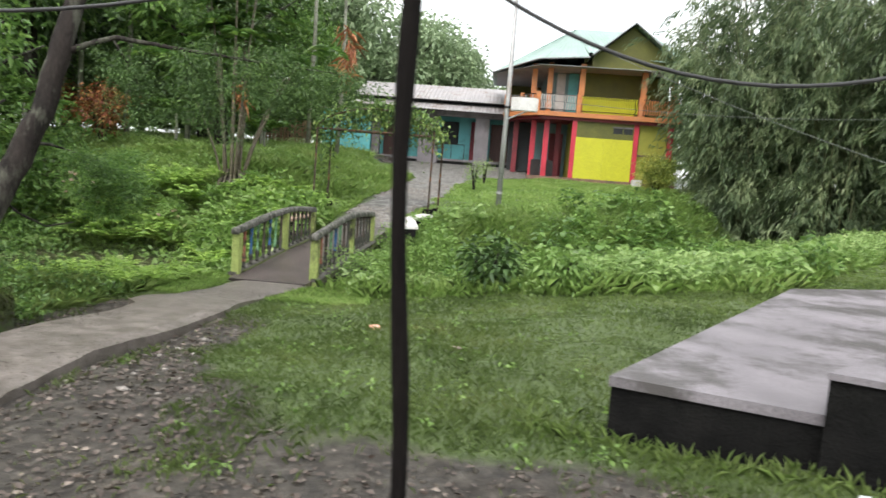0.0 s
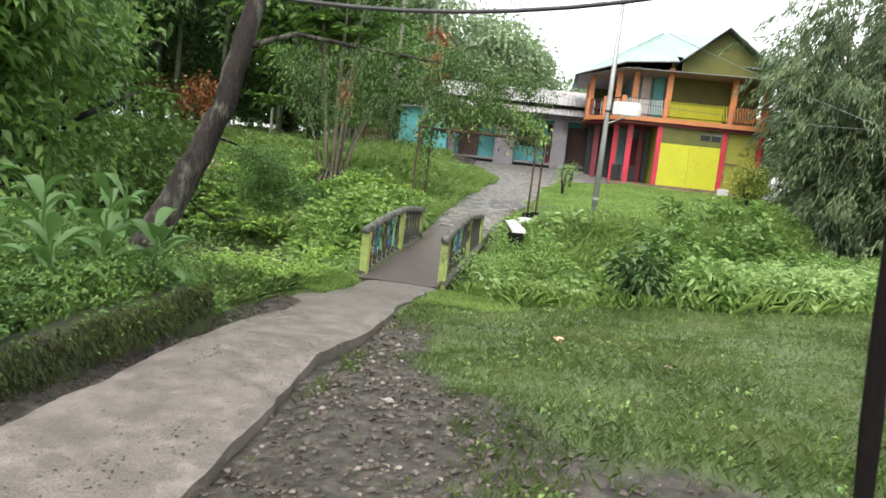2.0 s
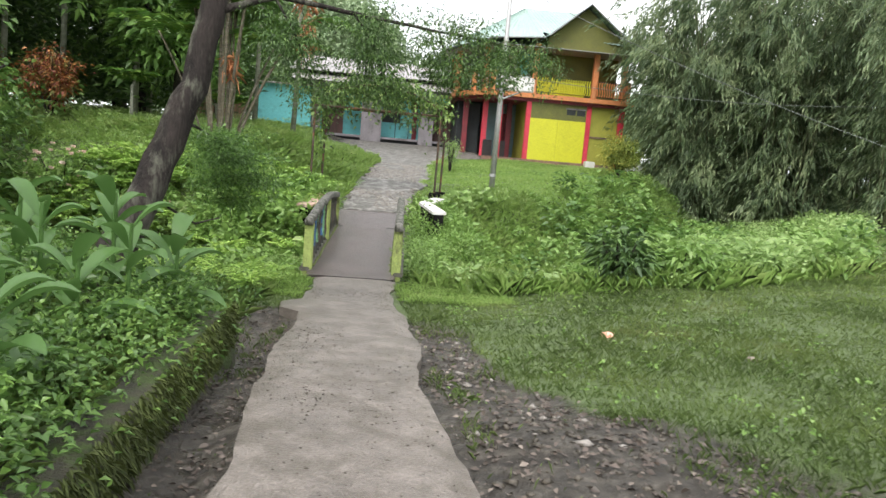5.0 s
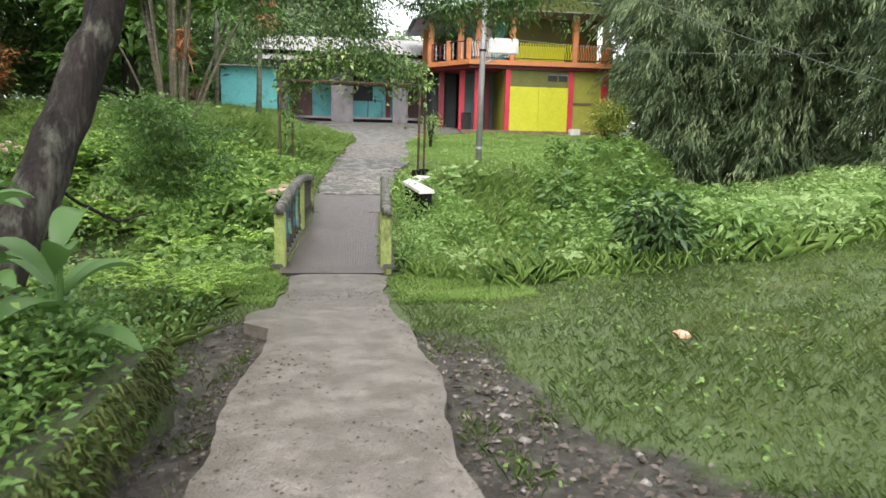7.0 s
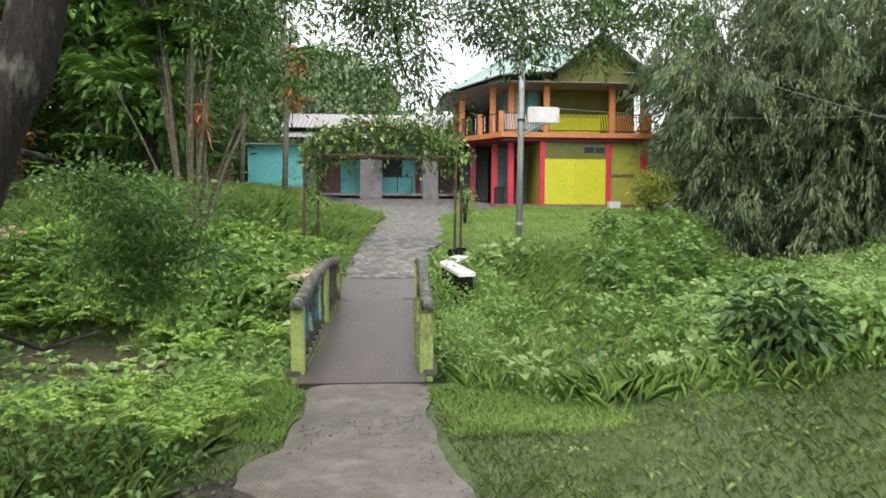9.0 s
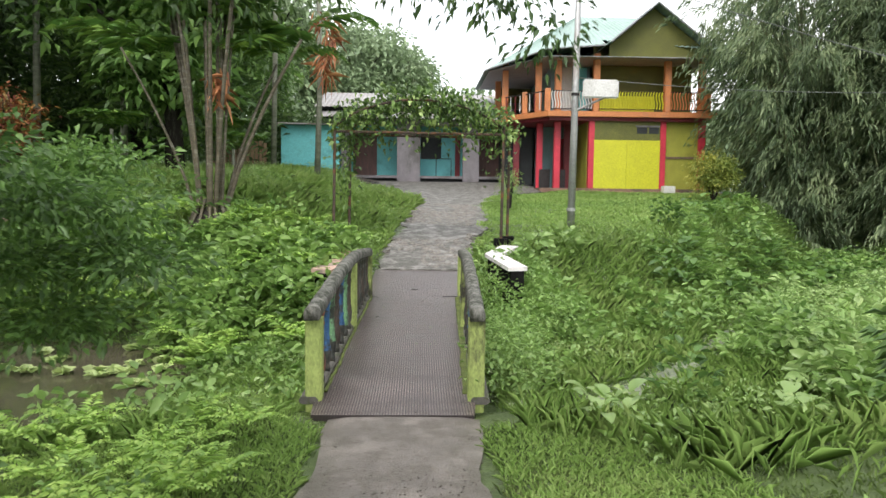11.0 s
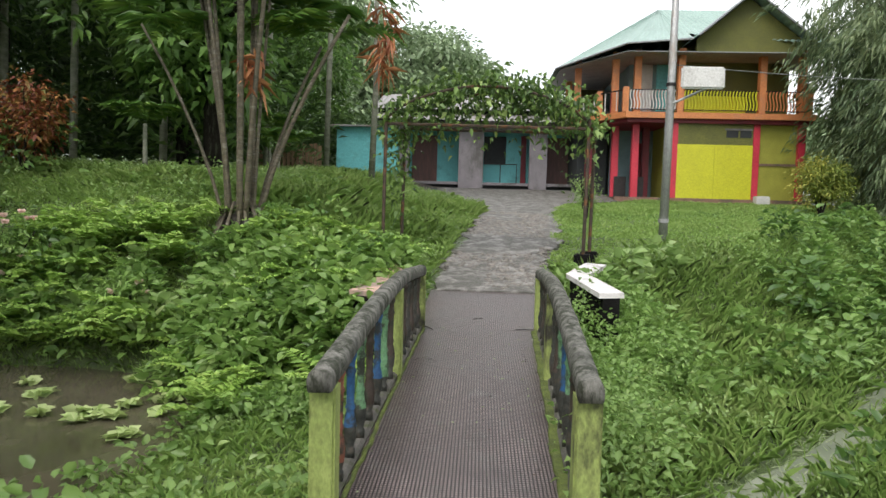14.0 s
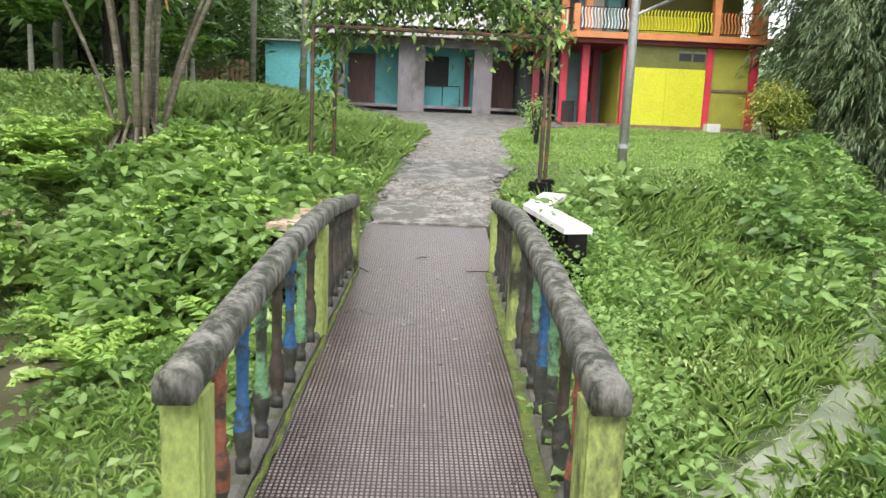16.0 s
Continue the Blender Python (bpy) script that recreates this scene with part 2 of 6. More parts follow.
WHITE_CAP = surface("white_cap_paint", (0.72, 0.68, 0.68), (0.56, 0.53, 0.52), 0.6, 4, 60, 0.2, stain=(0.3, 0.28, 0.26), stain_amount=0.1, stain_scale=3)
PINK_CAP = surface("faded_pink_paint", (0.56, 0.37, 0.30), (0.42, 0.28, 0.23), 0.7, 4, 60, 0.2, stain=(0.25, 0.2, 0.17), stain_amount=0.2, stain_scale=3)
YELLOW = surface("lemon_yellow_paint", (0.54, 0.53, 0.025), (0.47, 0.46, 0.022), 0.5, 1.5, 40, 0.05)
# olive paint, darkened to hold the shade of walls recessed under the roof
OLIVE = surface("shade_darkened_olive_paint", (0.14, 0.14, 0.03), (0.09, 0.095, 0.022), 0.7, 1.5, 30, 0.1)
RED = surface("crimson_paint", (0.55, 0.035, 0.065), (0.42, 0.025, 0.045), 0.5, 2, 30, 0.1)
DARKRED = surface("maroon_and_shaded_crimson", (0.20, 0.02, 0.03), (0.12, 0.015, 0.02), 0.6, 2, 30, 0.1)
ORANGE = surface("orange_paint", (0.56, 0.215, 0.075), (0.44, 0.155, 0.055), 0.6, 2, 30, 0.1, stain=(0.36, 0.17, 0.09), stain_amount=0.15)
BROWN = surface("brown_plinth_paint", (0.24, 0.14, 0.10), (0.15, 0.09, 0.065), 0.8, 3, 40, 0.2, stain=(0.08, 0.07, 0.05), stain_amount=0.3)
TEAL = surface("turquoise_paint", (0.16, 0.52, 0.54), (0.12, 0.43, 0.45), 0.6, 1.2, 30, 0.1, stain=(0.10, 0.32, 0.33), stain_amount=0.15)
PILASTER = surface("grey_cement_render", (0.24, 0.22, 0.235), (0.15, 0.14, 0.15), 0.85, 2, 50, 0.2, stain=(0.10, 0.095, 0.09), stain_amount=0.3, stretch=(1, 1, 0.5))
DOOR_WOOD = surface("red_brown_door_wood", (0.13, 0.06, 0.05), (0.06, 0.03, 0.027), 0.6, 3, 40, 0.2, stretch=(3, 3, 0.5))
# near-black colour painted for the shade inside openings, gaps and windows
DARK = surface("interior_shade", (0.035, 0.04, 0.042), (0.02, 0.022, 0.024), 0.9, 2, 20, 0.0)
TIN = surface("grey_tin_sheet", (0.42, 0.40, 0.40), (0.27, 0.25, 0.25), 0.5, 1.2, 30, 0.1, stain=(0.22, 0.17, 0.14), stain_amount=0.25, metal=0.2)
ROOF_GREEN = surface("pale_green_roof_sheet", (0.33, 0.44, 0.40), (0.25, 0.35, 0.31), 0.45, 1.0, 20, 0.05, metal=0.15)
ROOF_UNDER = surface("grey_roof_underside", (0.32, 0.33, 0.35), (0.22, 0.23, 0.24), 0.7, 2, 20, 0.05)
STEEL = surface("rusty_steel", (0.11, 0.08, 0.06), (0.045, 0.035, 0.03), 0.6, 8, 60, 0.3, metal=0.5, stain=(0.20, 0.09, 0.04), stain_amount=0.3, stain_scale=6)
IRON = surface("dark_iron", (0.05, 0.045, 0.045), (0.025, 0.022, 0.022), 0.5, 8, 60, 0.1, metal=0.6)
GALV = surface("galvanised_pole", (0.42, 0.42, 0.42), (0.28, 0.28, 0.275), 0.5, 4, 50, 0.1, metal=0.4, stain=(0.22, 0.17, 0.12), stain_amount=0.12, stretch=(1, 1, 0.3))
LAMP_WHITE = surface("weathered_white_panel", (0.66, 0.65, 0.63), (0.5, 0.49, 0.47), 0.5, 3, 30, 0.05, stain=(0.34, 0.32, 0.28), stain_amount=0.15)
CABLE = surface("black_cable", (0.03, 0.03, 0.03), (0.02, 0.02, 0.02), 0.5, 5, 50, 0.0)
WIRE = surface("grey_wire", (0.15, 0.16, 0.15), (0.09, 0.1, 0.09), 0.5, 5, 50, 0.0)
FENCE = surface("woven_bamboo_fence", (0.28, 0.19, 0.11), (0.16, 0.10, 0.06), 0.8, 5, 40, 0.4, stretch=(4, 4, 0.4))
RED_DOOR = surface("blue_grey_door_paint", (0.16, 0.26, 0.28), (0.11, 0.19, 0.2), 0.6, 2, 30, 0.1)
PLASTIC_WHITE = surface("crumpled_white_plastic", (0.7, 0.72, 0.74), (0.5, 0.52, 0.56), 0.35, 20, 60, 0.5)
WRAPPER = surface("orange_wrapper", (0.75, 0.28, 0.16), (0.7, 0.5, 0.4), 0.35, 25, 60, 0.5)
RUBBLE = surface("broken_cement", (0.33, 0.30, 0.27), (0.15, 0.135, 0.12), 0.8, 12, 60, 0.6)
BRICK_OLD = surface("mossy_old_wall", (0.075, 0.065, 0.045), (0.022, 0.022, 0.014), 0.95, 9, 70, 1.0, stain=(0.055, 0.085, 0.02), stain_amount=0.55, stain_scale=6)
# bridge tread plate: crossing grooves in dark cement
def tread_material():
    m = surface("grooved_bridge_deck", (0.35, 0.275, 0.262), (0.17, 0.128, 0.124), 0.34, 2.6, 60, 0.0, stain=(0.30, 0.27, 0.25), stain_amount=0.2, stain_scale=5.5)
    nt = m.node_tree
    b = nt.nodes["Principled BSDF"]
    geo = nt.nodes.new("ShaderNodeNewGeometry")
    sep = nt.nodes.new("ShaderNodeSeparateXYZ")
    nt.links.new(geo.outputs["Position"], sep.inputs[0])
    waves = []
    for axis, pitch in (("X", 0.022), ("Y", 0.026)):
        k = nt.nodes.new("ShaderNodeMath")
        k.operation = "MULTIPLY"
        k.inputs[1].default_value = 2 * math.pi / pitch
        nt.links.new(sep.outputs[axis], k.inputs[0])
        s = nt.nodes.new("ShaderNodeMath")
        s.operation = "SINE"
        nt.links.new(k.outputs[0], s.inputs[0])
        waves.append(s)
    mn = nt.nodes.new("ShaderNodeMath")
    mn.operation = "MINIMUM"
    nt.links.new(waves[0].outputs[0], mn.inputs[0])
    nt.links.new(waves[1].outputs[0], mn.inputs[1])
    st = nt.nodes.new("ShaderNodeMapRange")
    st.inputs["From Min"].default_value, st.inputs["From Max"].default_value = -0.7, 0.0
    nt.links.new(mn.outputs[0], st.inputs["Value"])
    bp = nt.nodes.new("ShaderNodeBump")
    bp.inputs["Strength"].default_value, bp.inputs["Distance"].default_value = 1.0, 0.009
    nt.links.new(st.outputs[0], bp.inputs["Height"])
    nt.links.new(bp.outputs[0], b.inputs["Normal"])
    # the grooves are darker than the tops between them
    old = b.inputs["Base Color"].links[0].from_socket
    mul = nt.nodes.new("ShaderNodeMix")
    mul.data_type = "RGBA"
    nt.links.new(st.outputs[0], mul.inputs[0])
    mul.inputs[6].default_value = (0.028, 0.022, 0.022, 1)
    nt.links.new(old, mul.inputs[7])
    nt.links.new(mul.outputs[2], b.inputs["Base Color"])
    return m


TREAD = tread_material()


def ground_material():
    """Soil under the plants, wet mud where the attribute says bare ground."""
    m = bpy.data.materials.new("soil_and_mud")
    m.use_nodes = True
    nt = m.node_tree
    b = nt.nodes["Principled BSDF"]
    geo = nt.nodes.new("ShaderNodeNewGeometry")
    at = nt.nodes.new("ShaderNodeAttribute")
    at.attribute_name = "bare"
    noise_nodes = []
    for sc, det in ((1.3, 8), (9, 10), (55, 4)):
        n = nt.nodes.new("ShaderNodeTexNoise")
        n.inputs["Scale"].default_value, n.inputs["Detail"].default_value, n.inputs["Roughness"].default_value = sc, det, 0.65
        nt.links.new(geo.outputs["Position"], n.inputs["Vector"])
        noise_nodes.append(n)
    mud = ramp_node(nt, [(0.3, (0.014, 0.011, 0.008)), (0.46, (0.036, 0.030, 0.023)), (0.6, (0.075, 0.065, 0.052)), (0.76, (0.15, 0.134, 0.112))])
    nt.links.new(noise_nodes[1].outputs["Fac"], mud.inputs[0])
    soil = ramp_node(nt, [(0.3, (0.05, 0.075, 0.022)), (0.7, (0.11, 0.16, 0.045))])
    nt.links.new(noise_nodes[1].outputs["Fac"], soil.inputs[0])
    add = nt.nodes.new("ShaderNodeMath")
    add.operation = "ADD"
    nt.links.new(at.outputs["Fac"], add.inputs[0])
    nt.links.new(noise_nodes[0].outputs["Fac"], add.inputs[1])
    edge = ramp_node(nt, [(0.78, (0, 0, 0)), (1.12, (1, 1, 1))])
    nt.links.new(add.outputs[0], edge.inputs[0])
    mix = nt.nodes.new("ShaderNodeMix")
    mix.data_type = "RGBA"
    nt.links.new(edge.outputs[0], mix.inputs[0])
    nt.links.new(soil.outputs[0], mix.inputs[6])
    nt.links.new(mud.outputs[0], mix.inputs[7])
    nt.links.new(mix.outputs[2], b.inputs["Base Color"])
    rr = ramp_node(nt, [(0.42, (0.14, 0.14, 0.14)), (0.58, (0.8, 0.8, 0.8))])
    nt.links.new(noise_nodes[0].outputs["Fac"], rr.inputs[0])
    nt.links.new(rr.outputs[0], b.inputs["Roughness"])
    bp = nt.nodes.new("ShaderNodeBump")
    bp.inputs["Strength"].default_value, bp.inputs["Distance"].default_value = 0.9, 0.06
    nt.links.new(noise_nodes[1].outputs["Fac"], bp.inputs["Height"])
    nt.links.new(bp.outputs[0], b.inputs["Normal"])
    return m


def water_material(name, dark, light, rough=0.08):
    m = bpy.data.materials.new(name)
    m.use_nodes = True
    nt = m.node_tree
    b = nt.nodes["Principled BSDF"]
    n = nt.nodes.new("ShaderNodeTexNoise")
    n.inputs["Scale"].default_value, n.inputs["Detail"].default_value = 0.9, 5
    geo = nt.nodes.new("ShaderNodeNewGeometry")
    nt.links.new(geo.outputs["Position"], n.inputs["Vector"])
    r = ramp_node(nt, [(0.35, dark), (0.65, light)])
    nt.links.new(n.outputs["Fac"], r.inputs[0])
    nt.links.new(r.outputs[0], b.inputs["Base Color"])
    b.inputs["Roughness"].default_value = rough
    return m


SOIL = ground_material()
WATER = water_material("muddy_water", (0.075, 0.066, 0.042), (0.13, 0.115, 0.078))
STREAM = water_material("milky_ditch_water", (0.10, 0.12, 0.075), (0.22, 0.24, 0.17), 0.33)


# ---- mesh helpers ----
def thing(name, at, label, category, group="", kind=""):
    e = new(name)
    e.empty_display_size = 0.2
    e.location = at
    return tagged(e, label, category, group, kind)


def link_mesh(name, me, material, parent=None, label=""):
    if material:
        me.materials.clear()
        me.materials.append(material)
    ob = new(name, me)
    if parent:
        ob.parent = parent
        p = Vector((0, 0, 0))
        q = parent
        while q:
            p += q.location
            q = q.parent
        ob.matrix_parent_inverse = Matrix.Translation(-p)
    if label:
        ob["label"] = label
    return ob


def part(name, bm, material, parent=None, label="", smooth=False):
    """One bmesh, in world metres, as ONE mesh object under a thing or a part."""
    me = bpy.data.meshes.new(name)
    bm.normal_update()
    bm.to_mesh(me)
    bm.free()
    if smooth:
        me.polygons.foreach_set("use_smooth", [True] * len(me.polygons))
    return link_mesh(name, me, material, parent, label)


def box(x0, x1, y0, y1, z0, z1, bevel=0.0, bm=None):
    bm = bm or bmesh.new()
    m = Matrix.Translation(((x0 + x1) / 2, (y0 + y1) / 2, (z0 + z1) / 2)) @ Matrix.Diagonal((x1 - x0, y1 - y0, z1 - z0, 1))
    made = bmesh.ops.create_cube(bm, size=1, matrix=m)
    if bevel:
        edges = {e for v in made["verts"] for e in v.link_edges}
        bmesh.ops.bevel(bm, geom=list(edges), offset=bevel, segments=2, affect="EDGES")
    return bm


def prism(outline, z0, z1, bm=None):
    """Upright prism over a plan outline; z0 and z1 may be functions of (x, y)."""
    bm = bm or bmesh.new()
    f0 = z0 if callable(z0) else (lambda x, y: z0)
    f1 = z1 if callable(z1) else (lambda x, y: z1)
    lo = [bm.verts.new((x, y, f0(x, y))) for x, y in outline]
    hi = [bm.verts.new((x, y, f1(x, y))) for x, y in outline]
    n = len(outline)
    bm.faces.new(hi)
    bm.faces.new(lo[::-1])
    for i in range(n):
        bm.faces.new((lo[i], lo[(i + 1) % n], hi[(i + 1) % n], hi[i]))
    bmesh.ops.recalc_face_normals(bm, faces=bm.faces[:])
    return bm


def tube(points, radii, sides=8, bm=None):
    """A round limb through points."""
    bm = bm or bmesh.new()
    pts = [Vector(p) for p in points]
    if not hasattr(radii, "__len__"):
        radii = [radii] * len(pts)
    radii = [float(r) for r in radii]
    rings = []
    for i, p in enumerate(pts):
        d = (pts[min(i + 1, len(pts) - 1)] - pts[max(i - 1, 0)]).normalized()
        u = d.cross(Vector((0.13, 0.97, 0.21))).normalized()
        v = d.cross(u)
        rings.append([bm.verts.new(p + radii[i] * (math.cos(2 * math.pi * k / sides) * u + math.sin(2 * math.pi * k / sides) * v)) for k in range(sides)])
    for a, b in zip(rings, rings[1:]):
        for k in range(sides):
            bm.faces.new((a[k], a[(k + 1) % sides], b[(k + 1) % sides], b[k]))
    bm.faces.new(rings[0][::-1])
    bm.faces.new(rings[-1])
    bmesh.ops.recalc_face_normals(bm, faces=bm.faces[:])
    return bm


def sweep_box(points, w, h, bm=None, bevel=0.0):
    """A rectangular rail, upright cross-section, through points."""
    bm = bm or bmesh.new()
    pts = [Vector(p) for p in points]
    rings = []
    c = min(w, h) * 0.36
    prof = [(-w / 2 + c, -h / 2), (w / 2 - c, -h / 2), (w / 2, -h / 2 + c), (w / 2, h / 2 - c), (w / 2 - c, h / 2), (-w / 2 + c, h / 2), (-w / 2, h / 2 - c), (-w / 2, -h / 2 + c)]
    for i, p in enumerate(pts):
        d = pts[min(i + 1, len(pts) - 1)] - pts[max(i - 1, 0)]
        s = Vector((d.y, -d.x, 0)).normalized()
        rings.append([bm.verts.new(p + a * s + Vector((0, 0, b))) for a, b in prof])
    for a, b in zip(rings, rings[1:]):
        for k in range(8):
            bm.faces.new((a[k], a[(k + 1) % 8], b[(k + 1) % 8], b[k]))
    bm.faces.new(rings[0][::-1])
    bm.faces.new(rings[-1])
    bmesh.ops.recalc_face_normals(bm, faces=bm.faces[:])
    return bm


def turned(x, y, z, profile, sides=10):
    """A turned post: profile of (height, radius)."""
    bm = bmesh.new()
    rings = [[bm.verts.new((x + r * math.cos(2 * math.pi * k / sides), y + r * math.sin(2 * math.pi * k / sides), z + h)) for k in range(sides)] for h, r in profile]
    for a, b in zip(rings, rings[1:]):
        for k in range(sides):
            bm.faces.new((a[k], a[(k + 1) % sides], b[(k + 1) % sides], b[k]))
    bm.faces.new(rings[0][::-1])
    bm.faces.new(rings[-1])
    return bm


RNG = np.random.RandomState(7)


def broad_leaves(name, base, way, length, width, material, parent=None, curl=0.45, label=""):
    """Large leaves: arched blades with a rounded outline and a creased midrib."""
    bm = bmesh.new()
    for b0, w0, L, W in zip(base, way, length, width):
        d = Vector(w0).normalized()
        s = d.cross(Vector((0.05, 0.03, 1))).normalized()
        up = s.cross(d)
        rows = []
        for u, wd in ((0.0, 0.06), (0.12, 0.62), (0.3, 0.98), (0.5, 1.0), (0.7, 0.8), (0.88, 0.42), (1.0, 0.02)):
            c = Vector(b0) + d * (L * u) - Vector((0, 0, curl * L * u * u))
            e = s * (W * wd / 2)
            rows.append([bm.verts.new(c - e + up * W * wd * 0.12), bm.verts.new(c), bm.verts.new(c + e + up * W * wd * 0.12)])
        for r0, r1 in zip(rows, rows[1:]):
            bm.faces.new((r0[0], r0[1], r1[1], r1[0]))
            bm.faces.new((r0[1], r0[2], r1[2], r1[1]))
    return part(name, bm, material, parent, label, smooth=True)


def leaves(name, base, way, length, width, material, parent=None, fold=0.25, curl=0.25, label="", full=False):
    """Many leaves in one mesh: arrays of foot points, directions, lengths and widths. Each blade is folded on its midrib and bent down at its tip; full leaves have a rounded outline."""
    n = len(base)
    base, way = np.asarray(base, np.float32), np.asarray(way, np.float32)
    way = way / np.linalg.norm(way, axis=1, keepdims=True)
    length, width = np.broadcast_to(length, n)[:, None], np.broadcast_to(width, n)[:, None]
    side = np.cross(way, np.array([0, 0, 1.0]) + 0.5 * RNG.normal(size=(n, 3)))
    side /= np.linalg.norm(side, axis=1, keepdims=True) + 1e-6
    up = np.cross(side, way)
    down = np.array([0, 0, 1.0]) * length * curl
    tip = base + way * length - down
    if full:
        lo, hi = base + way * length * 0.25 - down * 0.06, base + way * length * 0.65 - down * 0.42
        e1, e2 = up * width * fold, up * width * fold * 0.8
        ring = [base, lo + side * width * 0.46 + e1, hi + side * width * 0.40 + e2, tip, hi - side * width * 0.40 + e2, lo - side * width * 0.46 + e1]
        order = [0, 1, 2, 3, 0, 3, 4, 5]
    else:
        mid = base + way * length * 0.45
        ring = [base, mid + side * width / 2 + up * width * fold, tip, mid - side * width / 2 + up * width * fold]
        order = [0, 1, 2, 0, 2, 3]
    k, c = len(ring), len(order) // 2
    vert = np.stack(ring, 1).reshape(-1, 3)
    idx = ((np.arange(n) * k)[:, None] + np.array(order)[None]).reshape(-1)
    me = bpy.data.meshes.new(name)
    me.vertices.add(k * n)
    me.vertices.foreach_set("co", vert.astype(np.float32).ravel())
    me.loops.add(len(idx))
    me.loops.foreach_set("vertex_index", idx.astype(np.int32))
    me.polygons.add(2 * n)
    me.polygons.foreach_set("loop_start", np.arange(2 * n, dtype=np.int32) * c)
    me.update(calc_edges=True)
    return link_mesh(name, me, material, parent, label)


def unit(n, up=0.0, spread=1.0):
    v = RNG.normal(size=(n, 3)) * spread
    v[:, 2] += up
    return v / (np.linalg.norm(v, axis=1, keepdims=True) + 1e-6)


def vnoise(x, y, s, seed=0.0):
    """Smooth value noise on arrays, 0 to 1."""
    x, y = np.asarray(x, float) / s + 37.1 + seed, np.asarray(y, float) / s + 11.7 - seed
    xi, yi = np.floor(x), np.floor(y)
    fx, fy = x - xi, y - yi
    fx, fy = fx * fx * (3 - 2 * fx), fy * fy * (3 - 2 * fy)
    g = lambda a, b: np.modf(np.abs(np.sin(a * 127.1 + b * 311.7 + seed) * 43758.5453))[0]
    return (g(xi, yi) * (1 - fx) + g(xi + 1, yi) * fx) * (1 - fy) + (g(xi, yi + 1) * (1 - fx) + g(xi + 1, yi + 1) * fx) * fy


# ---- the lie of the land ----
def smooth(a, b, v):
    t = np.clip((v - a) / (b - a), 0, 1)
    return t * t * (3 - 2 * t)


def near_edge(x):
    return np.interp(x, [-30, -12, -5.6, -4.7, -2.5, -1.6, 0.5, 3.5, 5.1, 11.5, 25], [9.5, 10.5, 11.6, 12.5, 12.4, 11.2, 11.0, 12.9, 14.2, 23.0, 40])


def far_edge(x):
    return np.interp(x, [-30, -12, -8, -5, -2, 2, 5, 8, 12, 25], [22, 21.5, 20.5, 19.2, 20.0, 23.0, 26.5, 31, 37, 60])


def height(x, y):
    x, y = np.asarray(x, float), np.asarray(y, float)
    near = np.interp(y, [-20, 4, 6, 8, 10, 11.5, 12.5, 40], [0.16, 0.13, 0.08, -0.10, -0.20, -0.33, -0.44, -0.44])
    flat = np.interp(y, [-20, 4, 8, 14, 24, 40], [0.16, 0.16, 0.12, 0.02, 0.05, 0.1])
    right = smooth(-2.6, 1.5, x)
    near = near * (1 - right) + flat * right
    far = np.interp(y, [17, 19.5, 21.3, 23.2, 28, 34.7, 40, 46, 60], [-0.25, -0.02, 0.30, 0.58, 0.98, 1.42, 1.85, 2.05, 2.2])
    ye, yf = near_edge(x), far_edge(x)
    bed = np.interp(x, [-30, -9, -6.4, -5.4, -2.5, 0, 12], [-1.5, -1.45, -1.16, -0.9, -1.0, -0.95, -0.6])
    down = smooth(ye, ye + 2.6, y)
    rise = smooth(yf - 3.6, yf + 0.3, y)
    z = near * (1 - down) + bed * down
    z = z * (1 - rise) + far * rise
    meadow_rise = smooth(17.5, 23.5, y) * smooth(-4.3, -7.6, x) * np.interp(y, [24, 40], [0.95, 0.42])
    z = z + meadow_rise
    lump = (vnoise(x, y, 1.1) - 0.5) * 0.10 + (vnoise(x, y, 0.33, 3) - 0.5) * (0.03 + 0.03 * bare(x, y))
    calm = 1 - 0.75 * np.exp(-((path_mid(y) - x) / 0.6) ** 2)
    basin = smooth(1.2, 0.85, ((x + 9.0) / 2.8) ** 2 + ((y - 16.3) / 2.3) ** 2)
    z = z + np.minimum(0, -1.35 - z) * basin
    d = x - path_mid(y)
    groove = 0.13 * np.exp(-((d + 0.78) / 0.2) ** 2) * smooth(3.5, 5.0, y) * (1 - smooth(8.9, 9.4, y))
    bank = 0.17 * smooth(-4.28, -4.44, x) * (1 - smooth(7.40, 7.62, y)) * smooth(-9, -7, x)
    bed_cut = 0.06 * np.exp(-(d / 0.6) ** 4) * (1 - smooth(12.5, 12.8, y))
    return z + lump * calm - groove + bank - bed_cut


def path_mid(y):
    return np.interp(y, [-4, 4.4, 7, 9.6, 12, 19.5, 21.5, 25, 30, 36, 60], [-3.0, -3.2, -3.38, -3.45, -3.5, -3.33, -3.1, -2.8, -2.35, -2.2, -2.2])


